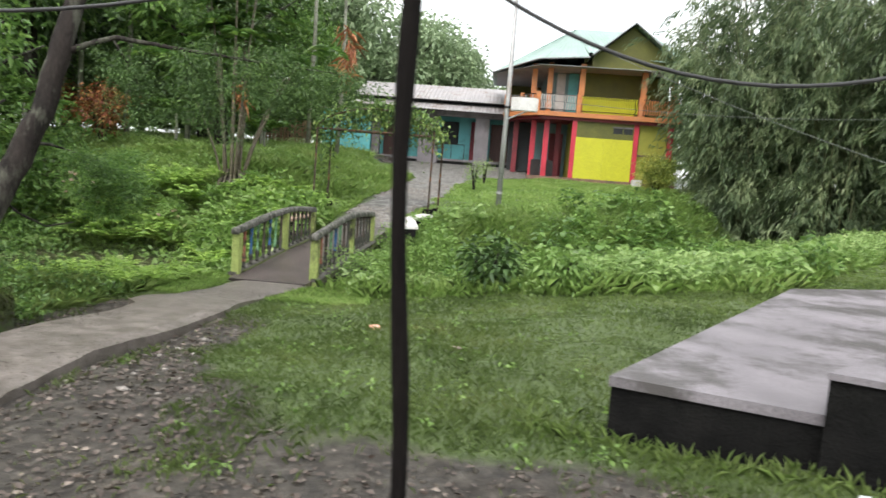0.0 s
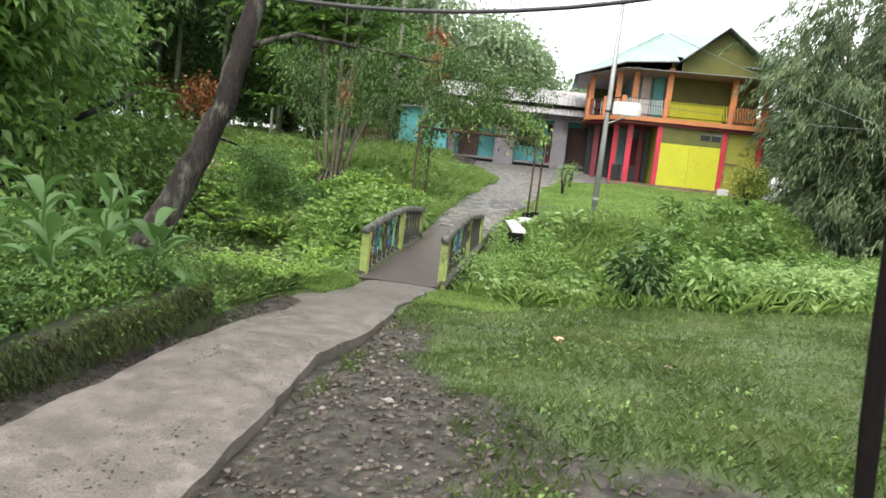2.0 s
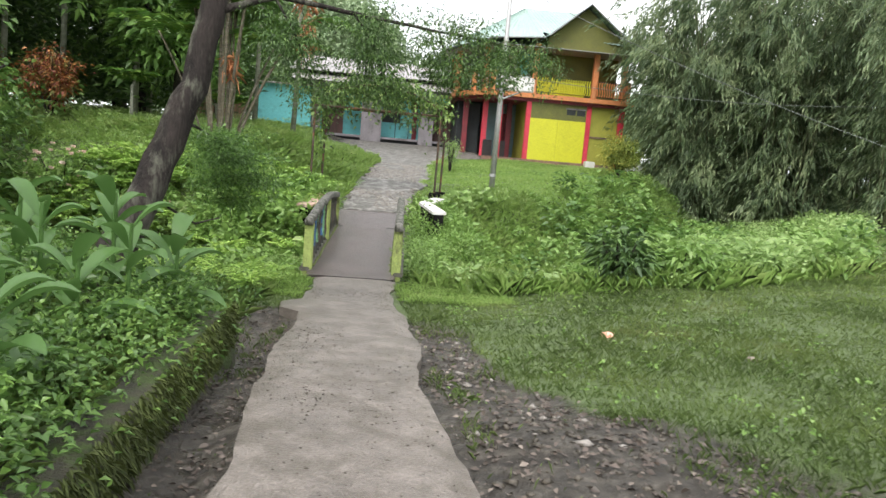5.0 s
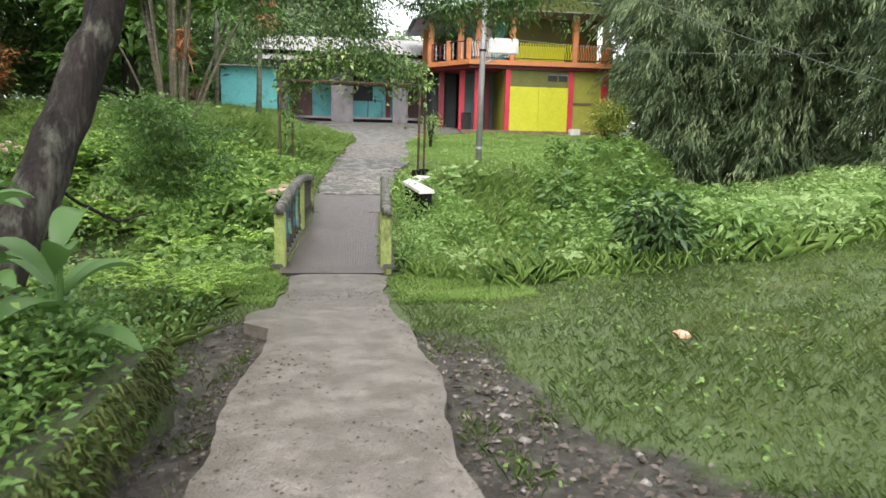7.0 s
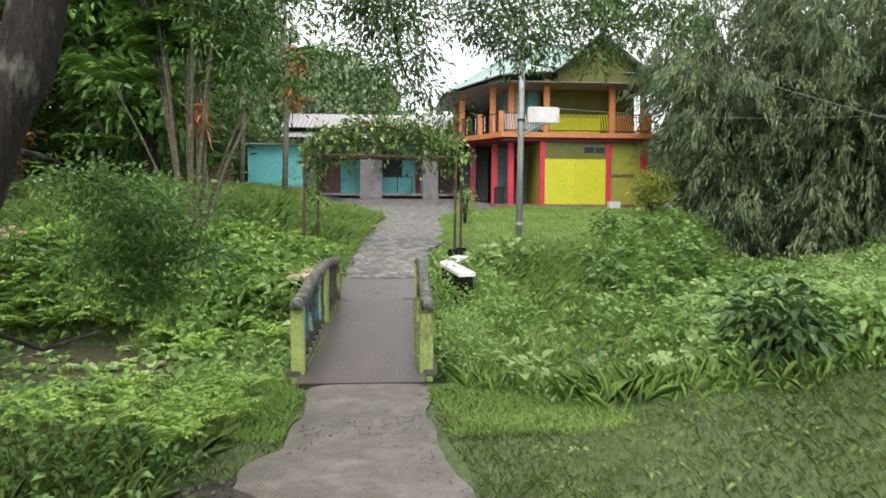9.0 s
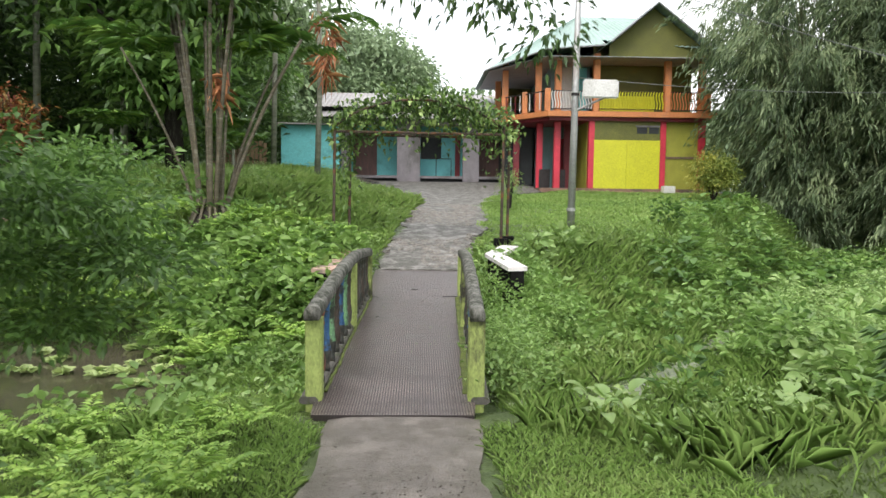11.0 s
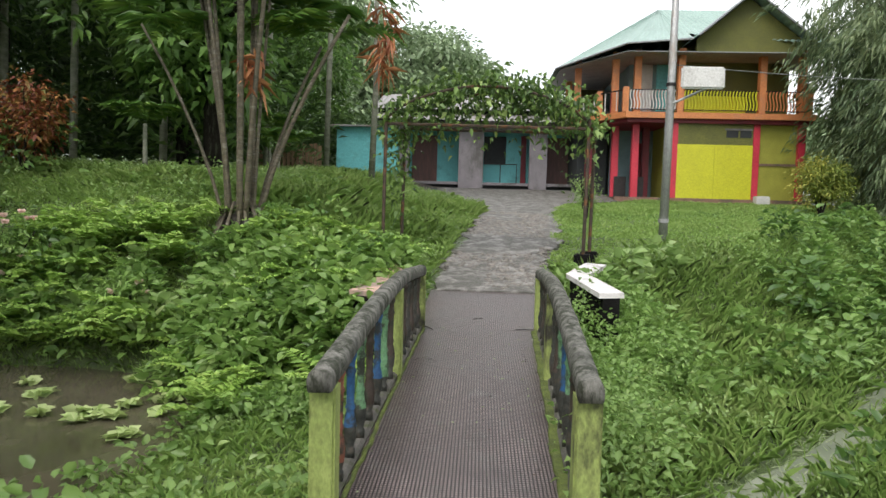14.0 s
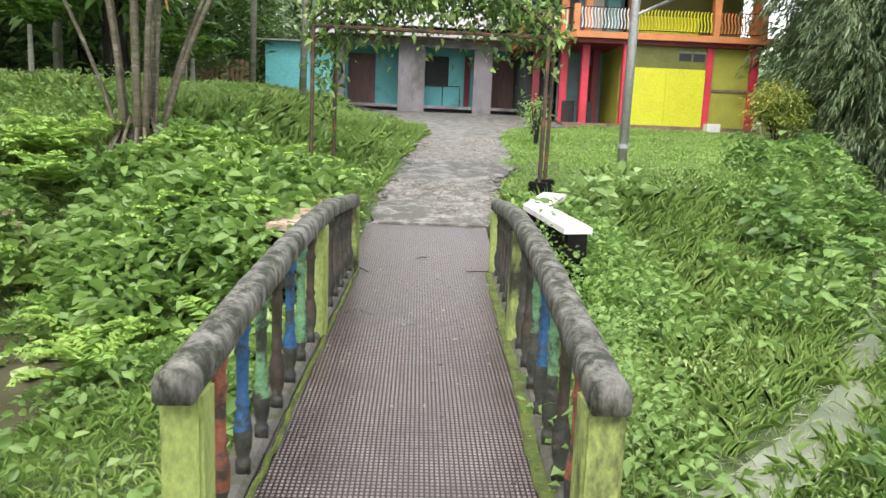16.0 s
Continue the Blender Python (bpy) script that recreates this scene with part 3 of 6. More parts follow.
def build_ground():
    def axis(lo, hi, a, b, fine):
        mid = np.arange(lo, hi, fine)
        l, st = [], fine
        v = lo
        while v > a:
            st *= 1.25
            v -= st
            l.append(v)
        r, st, v = [], fine, hi
        while v < b:
            st *= 1.25
            v += st
            r.append(v)
        return np.array(l[::-1] + list(mid) + [hi] + r)
    xs, ys = axis(-12, 10, -420, 420, 0.16), axis(1, 26, -420, 420, 0.16)
    X, Y = np.meshgrid(xs, ys)
    Z = height(X, Y)
    nx, ny = len(xs), len(ys)
    me = bpy.data.meshes.new("ground")
    idx = np.arange(nx * ny).reshape(ny, nx)
    quads = np.stack([idx[:-1, :-1], idx[:-1, 1:], idx[1:, 1:], idx[1:, :-1]], -1).reshape(-1, 4)
    me.vertices.add(nx * ny)
    me.vertices.foreach_set("co", np.stack([X, Y, Z], -1).astype(np.float32).ravel())
    me.loops.add(quads.size)
    me.loops.foreach_set("vertex_index", quads.astype(np.int32).ravel())
    me.polygons.add(len(quads))
    me.polygons.foreach_set("loop_start", np.arange(len(quads), dtype=np.int32) * 4)
    me.polygons.foreach_set("use_smooth", np.ones(len(quads), bool))
    me.update(calc_edges=True)
    at = me.attributes.new("bare", "FLOAT", "POINT")
    at.data.foreach_set("value", bare(X, Y).astype(np.float32).ravel())
    ob = link_mesh("ground", me, SOIL)
    return tagged(ob, "grassy earth with muddy bare patches and a ditch", "ground", kind="structure")


def bare(x, y):
    """1 where the ground is trodden mud, 0 where it is overgrown."""
    d = x - path_mid(y)
    right = (1 - smooth(0.75, 1.35 + 2.6 * smooth(7.2, 4.6, y), d)) * (1 - smooth(7.8, 10.4, y))
    front = (1 - smooth(4.4, 5.7, y)) * (1 - smooth(0.6, 2.2, x))
    left = smooth(-1.25, -0.9, d) * (1 - smooth(9.2, 10.0, y))
    side = np.where(d > 0, right, left)
    court = smooth(33.5, 35.5, y) * (1 - smooth(1.5, 3.2, x)) * smooth(-7, -5, x) * (1 - smooth(41, 43, y))
    return np.clip(np.maximum(np.maximum(side, front), court), 0, 1)


build_ground()
# ---- path and road ----
def strip(name, stations, material, label, category, wobble=0.05, thick=0.12, step=0.12, seed=1, flat=False):
    """A cast strip with ragged edges. stations: (y, left x, right x, z)."""
    st = np.array(stations, float)
    ys = np.arange(st[0, 0], st[-1, 0] + 1e-6, step)
    n = 9
    top, rows = bmesh.new(), []
    for y in ys:
        xl, xr, z = (np.interp(y, st[:, 0], st[:, k]) for k in (1, 2, 3))
        xl += wobble * (vnoise(0.0, y, 0.35, seed) + vnoise(0, y, 0.11, seed + 5) * 0.5 - 0.75) * 2
        xr += wobble * (vnoise(9.0, y, 0.35, seed) + vnoise(9, y, 0.11, seed + 5) * 0.5 - 0.75) * 2
        row = []
        for k in range(n):
            x = xl + (xr - xl) * k / (n - 1)
            e = 0.02 if k in (0, n - 1) else 0.0
            row.append(top.verts.new((x, y, z - e + 0.008 * (vnoise(x, y, 0.5, seed) - 0.5))))
        rows.append(row)
    for a, b in zip(rows, rows[1:]):
        for k in range(n - 1):
            top.faces.new((a[k], a[k + 1], b[k + 1], b[k]))
    edge = [e for e in top.edges if e.is_boundary]
    ext = bmesh.ops.extrude_edge_only(top, edges=edge)
    for v in ext["geom"]:
        if isinstance(v, bmesh.types.BMVert):
            v.co.z -= thick
    bmesh.ops.recalc_face_normals(top, faces=top.faces[:])
    ob = part(name, top, material, smooth=False)
    return tagged(ob, label, category, kind="structure")


strip("path", [(-6, -4.0, -2.75, 0.17), (3.0, -3.8, -2.72, 0.17), (4.4, -3.76, -2.70, 0.16), (6.6, -3.86, -2.93, 0.09), (7.8, -3.92, -2.86, 0.0), (8.5, -3.90, -2.9, -0.07), (9.15, -3.92, -2.93, -0.10), (9.35, -4.12, -2.95, -0.115), (9.8, -4.16, -2.99, -0.15), (10.2, -4.02, -3.0, -0.2), (11.2, -4.0, -3.02, -0.3), (12.6, -4.06, -2.92, -0.40)], CONCRETE, "worn pale concrete footpath with broken edges and mud stains", "path", 0.022, 0.22)
strip("road", [(19.35, -4.0, -2.62, 0.02), (20.3, -4.05, -2.45, 0.17), (21.3, -4.0, -2.3, 0.36), (23, -3.75, -1.95, 0.60), (26, -3.6, -1.7, 0.86), (29.5, -3.45, -1.25, 1.12), (31.5, -3.6, -0.9, 1.26), (33, -4.6, 0.2, 1.38), (34.2, -6.4, 1.2, 1.46), (36, -7.6, 1.3, 1.60), (39.2, -7.8, 1.3, 1.86)], ROAD, "cracked grey concrete drive leading up to the houses", "drive", 0.12, 0.2, seed=4)

# ---- footbridge ----
DECK = lambda y: np.interp(y, [12.42, 13, 15.4, 17.2, 19.4], [-0.395, -0.37, -0.235, -0.17, 0.0])
BX = lambda y: np.interp(y, [12.4, 19.5], [-3.585, -3.40])
bridge = thing("footbridge", (-3.5, 15.5, -0.3), "small humped concrete footbridge with grooved deck and mossy baluster rails", "bridge")
def bridge_deck():
    bm = bmesh.new()
    ys = np.linspace(12.6, 19.4, 30)
    rows = []
    for y in ys:
        c, w = BX(y), np.interp(y, [12.42, 13, 17.3, 19.4], [0.60, 0.655, 0.68, 0.72])
        rows.append([bm.verts.new((c + dx * w, y, DECK(y) + dz)) for dx, dz in ((-1, -0.2), (-1, 0), (1, 0), (1, -0.2))])
    for a, b in zip(rows, rows[1:]):
        for k in range(4):
            bm.faces.new((a[k], a[(k + 1) % 4], b[(k + 1) % 4], b[k]))
    bm.faces.new(rows[0]), bm.faces.new(rows[-1][::-1])
    bmesh.ops.recalc_face_normals(bm, faces=bm.faces[:])
    return part("deck", bm, TREAD, bridge, "dark grey-brown deck with crossing grooves")
bridge_deck()
part("beam", box(-4.1, -2.95, 12.6, 17.6, -0.95, -0.62, 0.02), RAIL, bridge)
part("abutment", box(-4.2, -2.8, 12.2, 12.9, -1.5, -0.62, 0.02), RAIL, bridge)
part("abutment", box(-4.2, -2.75, 17.2, 18.2, -1.5, -0.45, 0.02), RAIL, bridge)
RAILZ = lambda y: np.interp(y, [12.85, 13.0, 13.5, 14.0, 14.7, 15.4, 15.8, 16.3, 17.4], [0.340, 0.352, 0.405, 0.455, 0.515, 0.545, 0.55, 0.53, 0.465])
PROFILE = [(0.0, 0.040), (0.05, 0.042), (0.06, 0.030), (0.10, 0.045), (0.17, 0.052), (0.22, 0.040), (0.25, 0.030), (0.27, 0.040), (0.29, 0.030), (0.44, 0.033), (0.46, 0.044), (0.48, 0.032), (0.52, 0.034), (0.54, 0.045), (0.565, 0.045), (0.57, 0.034), (0.62, 0.034)]
def handrail(line):
    """A cast rail with a rounded top and flat underside, its line and girth a little uneven."""
    bm = bmesh.new()
    prof = [(-0.058, -0.055), (0.058, -0.055), (0.068, -0.045), (0.070, 0.005), (0.060, 0.034), (0.038, 0.050), (0.0, 0.056), (-0.038, 0.050), (-0.060, 0.034), (-0.070, 0.005), (-0.068, -0.045)]
    rings = []
    for i, p in enumerate(line):
        y = p[1]
        rings.append([bm.verts.new((p[0] + 0.9 * a * (1 + 0.10 * (vnoise(y, a * 9, 0.13, 2) - 0.5)), y, p[2] + b * (1 + 0.14 * (vnoise(y, 3 + a * 9, 0.1, 4) - 0.5)))) for a, b in prof])
    n = len(prof)
    for a, b in zip(rings, rings[1:]):
        for k in range(n):
            bm.faces.new((a[k], a[(k + 1) % n], b[(k + 1) % n], b[k]))
    bm.faces.new(rings[0][::-1])
    bm.faces.new(rings[-1])
    bmesh.ops.recalc_face_normals(bm, faces=bm.faces[:])
    return bm


for s in (-1, 1):
    rx = (lambda y: np.interp(y, [12.86, 17.35], [-4.225, -4.11])) if s < 0 else (lambda y: np.interp(y, [12.86, 17.35], [-2.925, -2.775]))
    rail = part("handrail", handrail([(float(rx(y)), y, float(RAILZ(y))) for y in np.linspace(12.86, 17.42, 70)]), RAIL, bridge, "mossy weathered concrete handrail", smooth=True)
    part("end_cap", box(rx(12.85) - 0.066, rx(12.85) + 0.066, 12.84, 12.93, RAILZ(12.85) - 0.058, RAILZ(12.85) + 0.038, 0.018), BAL_GRIME, rail, "mould-black rail end")
    part("kerb", sweep_box([(rx(y) + s * 0.035, y, DECK(y) + 0.01) for y in np.linspace(12.9, 17.4, 10)], 0.15, 0.06), KERB, bridge)
    part("moss_strip", sweep_box([(rx(y) - s * (0.05 + 0.03 * float(vnoise(y, 1.0, 0.13))), y, DECK(y) - 0.006 + 0.03 * float(vnoise(y, 5.0 * s, 0.1))) for y in np.linspace(13.1, 17.2, 90)], 0.07 if s > 0 else 0.03, 0.022), MOSS, bridge, "bright green moss along the kerb")
    for y in (12.98, 15.40, 17.3):
        part("post", box(rx(y) - 0.066, rx(y) + 0.066, y - 0.07, y + 0.07, DECK(y) - 0.1, RAILZ(y) - 0.045, 0.012), LIME, bridge, "lime green painted post with black stains")
    near = (BAL_RED, BAL_BLUE, BAL_GREEN, BAL_DARK, BAL_BLUE, BAL_GREEN, BAL_DARK) if s < 0 else (BAL_RED, BAL_DARK, BAL_GREEN, BAL_BLUE, BAL_GREEN, BAL_DARK, BAL_GRIME)
    spots = [(y, near[i]) for i, y in enumerate(np.linspace(13.3, 15.16, 7))] + [(y, (BAL_GRIME, BAL_DARK)[i % 2]) for i, y in enumerate(np.linspace(15.66, 17.08, 6))]
    for i, (y, tone) in enumerate(spots):
        k = (RAILZ(y) - 0.05 - DECK(y)) / 0.62
        ob = part("baluster", turned(rx(y), y, DECK(y) + 0.03, [(h * k, r * 0.78) for h, r in PROFILE]), tone, bridge, smooth=True)
        ob.data.materials.append(BAL_GRIME)
        low_z = DECK(y) + 0.03 + (0.09 + 0.10 * ((i * 7) % 5) / 4 + (0.1 if s > 0 else 0)) * k
        for f in ob.data.polygons:
            if f.center.z < low_z:
                f.material_index = 1

# wing walls where the bridge meets the far bank
def wing(name, pts, cap, label):
    t = thing(name, (*pts[0], 0), label, "wing wall")
    q = [Vector((*p, 0)) for p in pts]
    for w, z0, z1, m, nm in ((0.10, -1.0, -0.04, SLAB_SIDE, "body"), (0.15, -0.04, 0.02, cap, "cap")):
        left, right = [], []
        for i, p in enumerate(q):
            d = (q[min(i + 1, len(q) - 1)] - q[max(i - 1, 0)]).normalized()
            s = Vector((d.y, -d.x, 0))
            left.append(p - s * w)
            right.append(p + s * w)
        outline = [(v.x, v.y) for v in left + right[::-1]]
        f = lambda dz: (lambda x, y: float(np.interp(y, [17.4, 19.6, 20.4], [0.18, 0.36, 0.42])) + dz)
        part(nm, prism(outline, f(z0), f(z1)), m, t)
wing("wing_wall", [(-1.93, 17.75), (-2.16, 18.95), (-1.78, 19.85)], WHITE_CAP, "low concrete wing wall with a white painted cap")
wing("wing_wall", [(-4.78, 17.45), (-4.52, 18.6), (-4.85, 19.5)], PINK_CAP, "low concrete wing wall with a faded pink cap")

# ---- stepped concrete slab and the dark post by the start ----
slab = thing("concrete_platform", (2, 7, 0.2), "broad low concrete platform with near-black sides", "platform")
part("top_slab", prism([(0.66, 5.70), (1.72, 5.32), (6.4, 9.4), (5.0, 11.0), (3.5, 10.3)], 0.43, 0.49), SLAB, slab, "pale violet-grey cement top with cracks")
part("side_wall", prism([(0.68, 5.72), (1.70, 5.35), (6.36, 9.4), (5.0, 10.96), (3.51, 10.27)], -0.1, 0.43), SLAB_SIDE, slab, "near-black side")
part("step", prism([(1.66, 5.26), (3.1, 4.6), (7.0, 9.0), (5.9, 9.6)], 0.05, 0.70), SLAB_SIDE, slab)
part("step_top", prism([(1.64, 5.24), (3.1, 4.58), (7.02, 9.0), (5.9, 9.62)], 0.70, 0.735), SLAB, slab)
def crooked_post():
    rs = np.random.RandomState(3)
    pts = []
    for z in np.linspace(-0.1, 3.6, 16):
        pts.append((-0.33 - 0.031 * z + 0.018 * math.sin(3.1 * z), 4.05 + 0.02 * math.sin(2.2 * z), z))
    bm = tube(pts, [0.031 + 0.004 * math.sin(5 * i) + 0.002 * rs.normal() for i in range(16)], 10)
    ob = part("wooden_post", bm, POST_WOOD, smooth=True)
    tagged(ob, "thin crooked black wet wooden post standing in the ground", "post")
crooked_post()

# old low wall buried in weeds beside the path
def mossy_wall():
    bm = bmesh.new()
    rows = []
    for y in np.linspace(0.5, 7.52, 60):
        top = 0.30 + 0.10 * (vnoise(y, 2.0, 0.4) - 0.5) - 0.08 * smooth(7.2, 7.52, y)
        bulge = 0.05 * (vnoise(y, 7.0, 0.3) - 0.5)
        rows.append([bm.verts.new(p) for p in ((-4.20 + bulge, y, -0.25), (-4.215 + bulge, y, top - 0.05), (-4.225 + bulge, y, top - 0.008), (-4.24 + bulge, y, top), (-4.40, y, top), (-4.42, y, -0.25))])
    for a, b in zip(rows, rows[1:]):
        for k in range(5):
            bm.faces.new((a[k], a[k + 1], b[k + 1], b[k]))
    bm.faces.new(rows[0]), bm.faces.new(rows[-1][::-1])
    bmesh.ops.recalc_face_normals(bm, faces=bm.faces[:])
    tagged(part("low_wall", bm, BRICK_OLD, smooth=True), "crumbling mossy low wall smothered in weeds", "wall")
mossy_wall()

# ---- lamp pole ----
pole = thing("lamp_pole", (0.0, 23.2, 0.6), "tall grey metal pole with a white flood light and bracket", "street light")
part("shaft", tube([(0.0, 23.2, 0.4), (0.03, 23.2, 3.4), (0.06, 23.2, 7.6)], [0.085, 0.075, 0.05], 12), GALV, pole, smooth=True)
part("collar", tube([(0.0, 23.2, 0.95), (0.0, 23.2, 1.02)], 0.10, 12), GALV, pole)
part("strap", tube([(0.03, 23.2, 3.50), (0.03, 23.2, 3.56)], 0.09, 12), IRON, pole)
part("bracket", tube([(0.06, 23.16, 3.18), (0.75, 23.0, 3.5)], 0.025, 8), GALV, pole)
lampbox = part("light_panel", box(0.14, 0.92, 22.9, 23.0, 3.42, 3.82, 0.03), LAMP_WHITE, pole, "weathered white rectangular panel")
part("mark", box(0.46, 0.54, 22.888, 22.9, 3.62, 3.70), IRON, lampbox)
part("frame_bar", box(0.10, 0.16, 22.97, 23.1, 3.40, 3.46), IRON, lampbox)

# ---- trellis arch ----
arch = thing("trellis_arch", (-3.3, 21.0, 0.4), "rusty steel garden arch overgrown with a leafy climber", "arch")
for x, y in ((-4.98, 20.6), (-4.76, 21.3), (-1.86, 20.6), (-1.66, 21.3)):
    g = float(height(x, y))
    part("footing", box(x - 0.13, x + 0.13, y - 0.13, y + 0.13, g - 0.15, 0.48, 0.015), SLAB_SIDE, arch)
    part("upright", tube([(x, y, 0.44), (x + 0.02, y, 2.55)], 0.028, 8), STEEL, arch)
for y in (20.6, 21.3):
    dx = 0.0 if y < 21 else 0.21
    part("arch_bar", tube([(-4.97 + dx + 3.12 * u, y, 2.5 + 0.52 * math.sin(math.pi * u) ** 0.7) for u in np.linspace(0, 1, 15)], 0.022, 6), STEEL, arch)
    part("tie_bar", tube([(-4.97 + dx, y, 2.42), (-1.85 + dx, y, 2.40)], 0.025, 6), STEEL, arch)
for u in np.linspace(0.05, 0.95, 8):
    z = 2.5 + 0.52 * math.sin(math.pi * u) ** 0.7
    part("rung", tube([(-4.97 + 3.12 * u, 20.6, z), (-4.76 + 3.12 * u, 21.3, z)], 0.015, 6), STEEL, arch)
# ---- two-storey house ----
def corrugated(a, b, c, d, ribs, depth=0.025, thick=0.02):
    """A ribbed roof sheet between the eave a-b and the ridge d-c."""
    a, b, c, d = map(Vector, (a, b, c, d))
    bm = bmesh.new()
    nrm = (b - a).cross(d - a).normalized()
    n = ribs * 4
    lo, hi = [], []
    for i in range(n + 1):
        u = i / n
        w = (0, 0, 1, 1)[i % 4] * depth
        lo.append(bm.verts.new(a.lerp(b, u) + nrm * w))
        hi.append(bm.verts.new(d.lerp(c, u) + nrm * w))
    for i in range(n):
        bm.faces.new((lo[i], lo[i + 1], hi[i + 1], hi[i]))
    geo = bmesh.ops.extrude_face_region(bm, geom=bm.faces[:])
    for v in geo["geom"]:
        if isinstance(v, bmesh.types.BMVert):
            v.co -= nrm * thick
    bmesh.ops.recalc_face_normals(bm, faces=bm.faces[:])
    return bm


def wavy_panel(x0, x1, y, z0, z1, material, parent, along="x"):
    """A balcony railing panel: a frame and bars with an S bend."""
    def p(a, off, z):
        return (a, y + off, z) if along == "x" else (y + off, a, z)
    fr = tube([p(x0, 0, z1), p(x1, 0, z1)], 0.02, 6)
    tube([p(x0, 0, z0), p(x1, 0, z0)], 0.018, 6, fr)
    fr = part("rail_frame", fr, IRON, parent)
    n = max(2, int(round((x1 - x0) / 0.11)))
    for i in range(n):
        a = x0 + (i + 0.5) * (x1 - x0) / n
        part("bar", sweep_bar([p(a + 0.03 * math.sin(2 * math.pi * k / 8), 0, z0 + (z1 - z0) * k / 8) for k in range(9)]), material, parent)


def sweep_bar(pts):
    return tube(pts, 0.023, 5)


G, F1, F2 = 1.42, 4.32, 4.52
house = thing("house", (4.5, 36, G), "two-storey house painted yellow, crimson and orange with green sheet roof", "house")
part("plinth", box(1.2, 7.9, 34.72, 42, G - 0.5, 1.60, 0.01), BROWN, house, "brown painted plinth")
# lower storey: panelled front, side walls and a recessed porch
part("front_wall", box(3.30, 5.86, 34.78, 34.95, 3.46, F1), OLIVE, house, "olive wall above the panel")
yp = part("front_panel", box(3.30, 4.56, 34.74, 34.80, 1.56, 3.46, 0.006), YELLOW, house, "bright lemon yellow panel")
part("front_panel", box(4.566, 5.86, 34.74, 34.80, 1.56, 3.46, 0.006), YELLOW, house, "bright lemon yellow panel")
part("panel_backing", box(3.30, 5.86, 34.81, 34.95, 1.60, 3.46), OLIVE, house)
for x0, x1 in ((4.95, 5.35), (5.42, 5.80)):
    part("vent", box(x0, x1, 34.765, 34.79, 3.72, 3.96), DARK, house)
part("vent_sill", box(4.9, 5.84, 34.755, 34.785, 3.97, 4.03), PILASTER, house)
part("side_wall", box(5.86, 7.7, 34.9, 35.05, 1.60, F1), SHADED_YELLOW, house, "yellow wall beside the panel, in a shaded tone")
part("band", box(6.1, 7.7, 34.86, 34.9, 2.78, 2.86), BROWN, house)
part("inner_wall", box(1.5, 7.7, 37.6, 37.75, 1.60, F1), RED_DOOR, house, "blue-grey rear wall of the porch")
part("porch_wall", box(3.12, 3.28, 35.2, 37.6, 1.60, F1), SHADED_YELLOW, house)
part("porch_door", box(2.3, 2.95, 37.52, 37.6, 1.62, 3.7, 0.01), DARKRED, house)
# solid near-black blocks paint the shade in the opening and side room
part("opening_shade", box(0.75, 1.35, 37.5, 37.6, 1.75, 4.1), DARK, house)
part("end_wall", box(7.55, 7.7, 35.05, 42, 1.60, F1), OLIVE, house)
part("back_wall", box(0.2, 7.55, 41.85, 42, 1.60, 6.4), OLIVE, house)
part("side_room", box(0.3, 1.5, 38.0, 41.8, 1.60, F1), DARK, house, "side room, a solid block in near-black shade colour")
for x, y, w in ((0.62, 37.2, 0.12), (1.42, 36.2, 0.12), (1.98, 35.4, 0.12), (2.62, 36.6, 0.12), (3.20, 34.86, 0.11), (5.98, 34.86, 0.11), (7.5, 34.86, 0.12)):
    # posts deep in the porch get a darker red that paints its shade
    part("red_post", box(x - w, x + w, y - w, y + w, 1.55, F1, 0.012), RED if y < 36.5 else DARKRED, house, "crimson painted square post")
for x in (1.62, 2.25):
    part("porch_railing", box(x - 0.22, x + 0.22, 36.0, 36.05, 1.6, 2.35, 0.01), IRON, house)
part("white_block", box(5.92, 6.36, 34.3, 34.7, G - 0.05, 1.72, 0.02), LAMP_WHITE, house, "white painted stub wall")
# balcony with a cut-back corner
bal = [(-0.05, 36.9), (1.45, 34.55), (7.9, 34.45), (7.9, 42.2), (-0.05, 42.2)]
part("balcony_slab", prism(bal, F1, F2), ORANGE, house, "orange painted balcony edge")
part("soffit_band", prism([(0.15, 36.95), (1.55, 34.72), (7.8, 34.62), (7.8, 42.0), (0.15, 42.0)], F1 - 0.14, F1 - 0.004), DARKRED, house)
for x, y in ((0.05, 37.0), (1.45, 34.72), (3.28, 34.62), (6.02, 34.62), (7.6, 34.62), (0.75, 35.9)):
    part("parapet_post", box(x - 0.10, x + 0.10, y - 0.10, y + 0.10, F2, 5.38, 0.015), ORANGE, house)
for x, y in ((0.12, 37.2), (1.25, 35.7), (1.95, 35.3), (3.38, 35.0), (6.15, 35.0), (7.5, 35.0), (0.12, 40.0)):
    part("orange_column", box(x - 0.12, x + 0.12, y - 0.12, y + 0.12, F2, 6.75, 0.012), ORANGE, house, "orange painted column")
wavy_panel(1.56, 3.16, 34.62, 4.62, 5.28, LAMP_WHITE, house)
wavy_panel(3.40, 5.90, 34.62, 4.62, 5.28, YELLOW, house)
wavy_panel(6.14, 7.48, 34.62, 4.62, 5.28, ORANGE, house)
for k in range(9):
    u = (k + 0.5) / 9
    part("bar", tube([(1.45 + (0.05 - 1.45) * u, 34.72 + 2.28 * u, 4.6), (1.45 + (0.05 - 1.45) * u, 34.72 + 2.28 * u, 5.28)], 0.02, 5), LAMP_WHITE if k % 2 else DARKRED, house)
part("corner_rail", tube([(1.45, 34.72, 5.29), (0.05, 37.0, 5.29)], 0.025, 6), IRON, house)
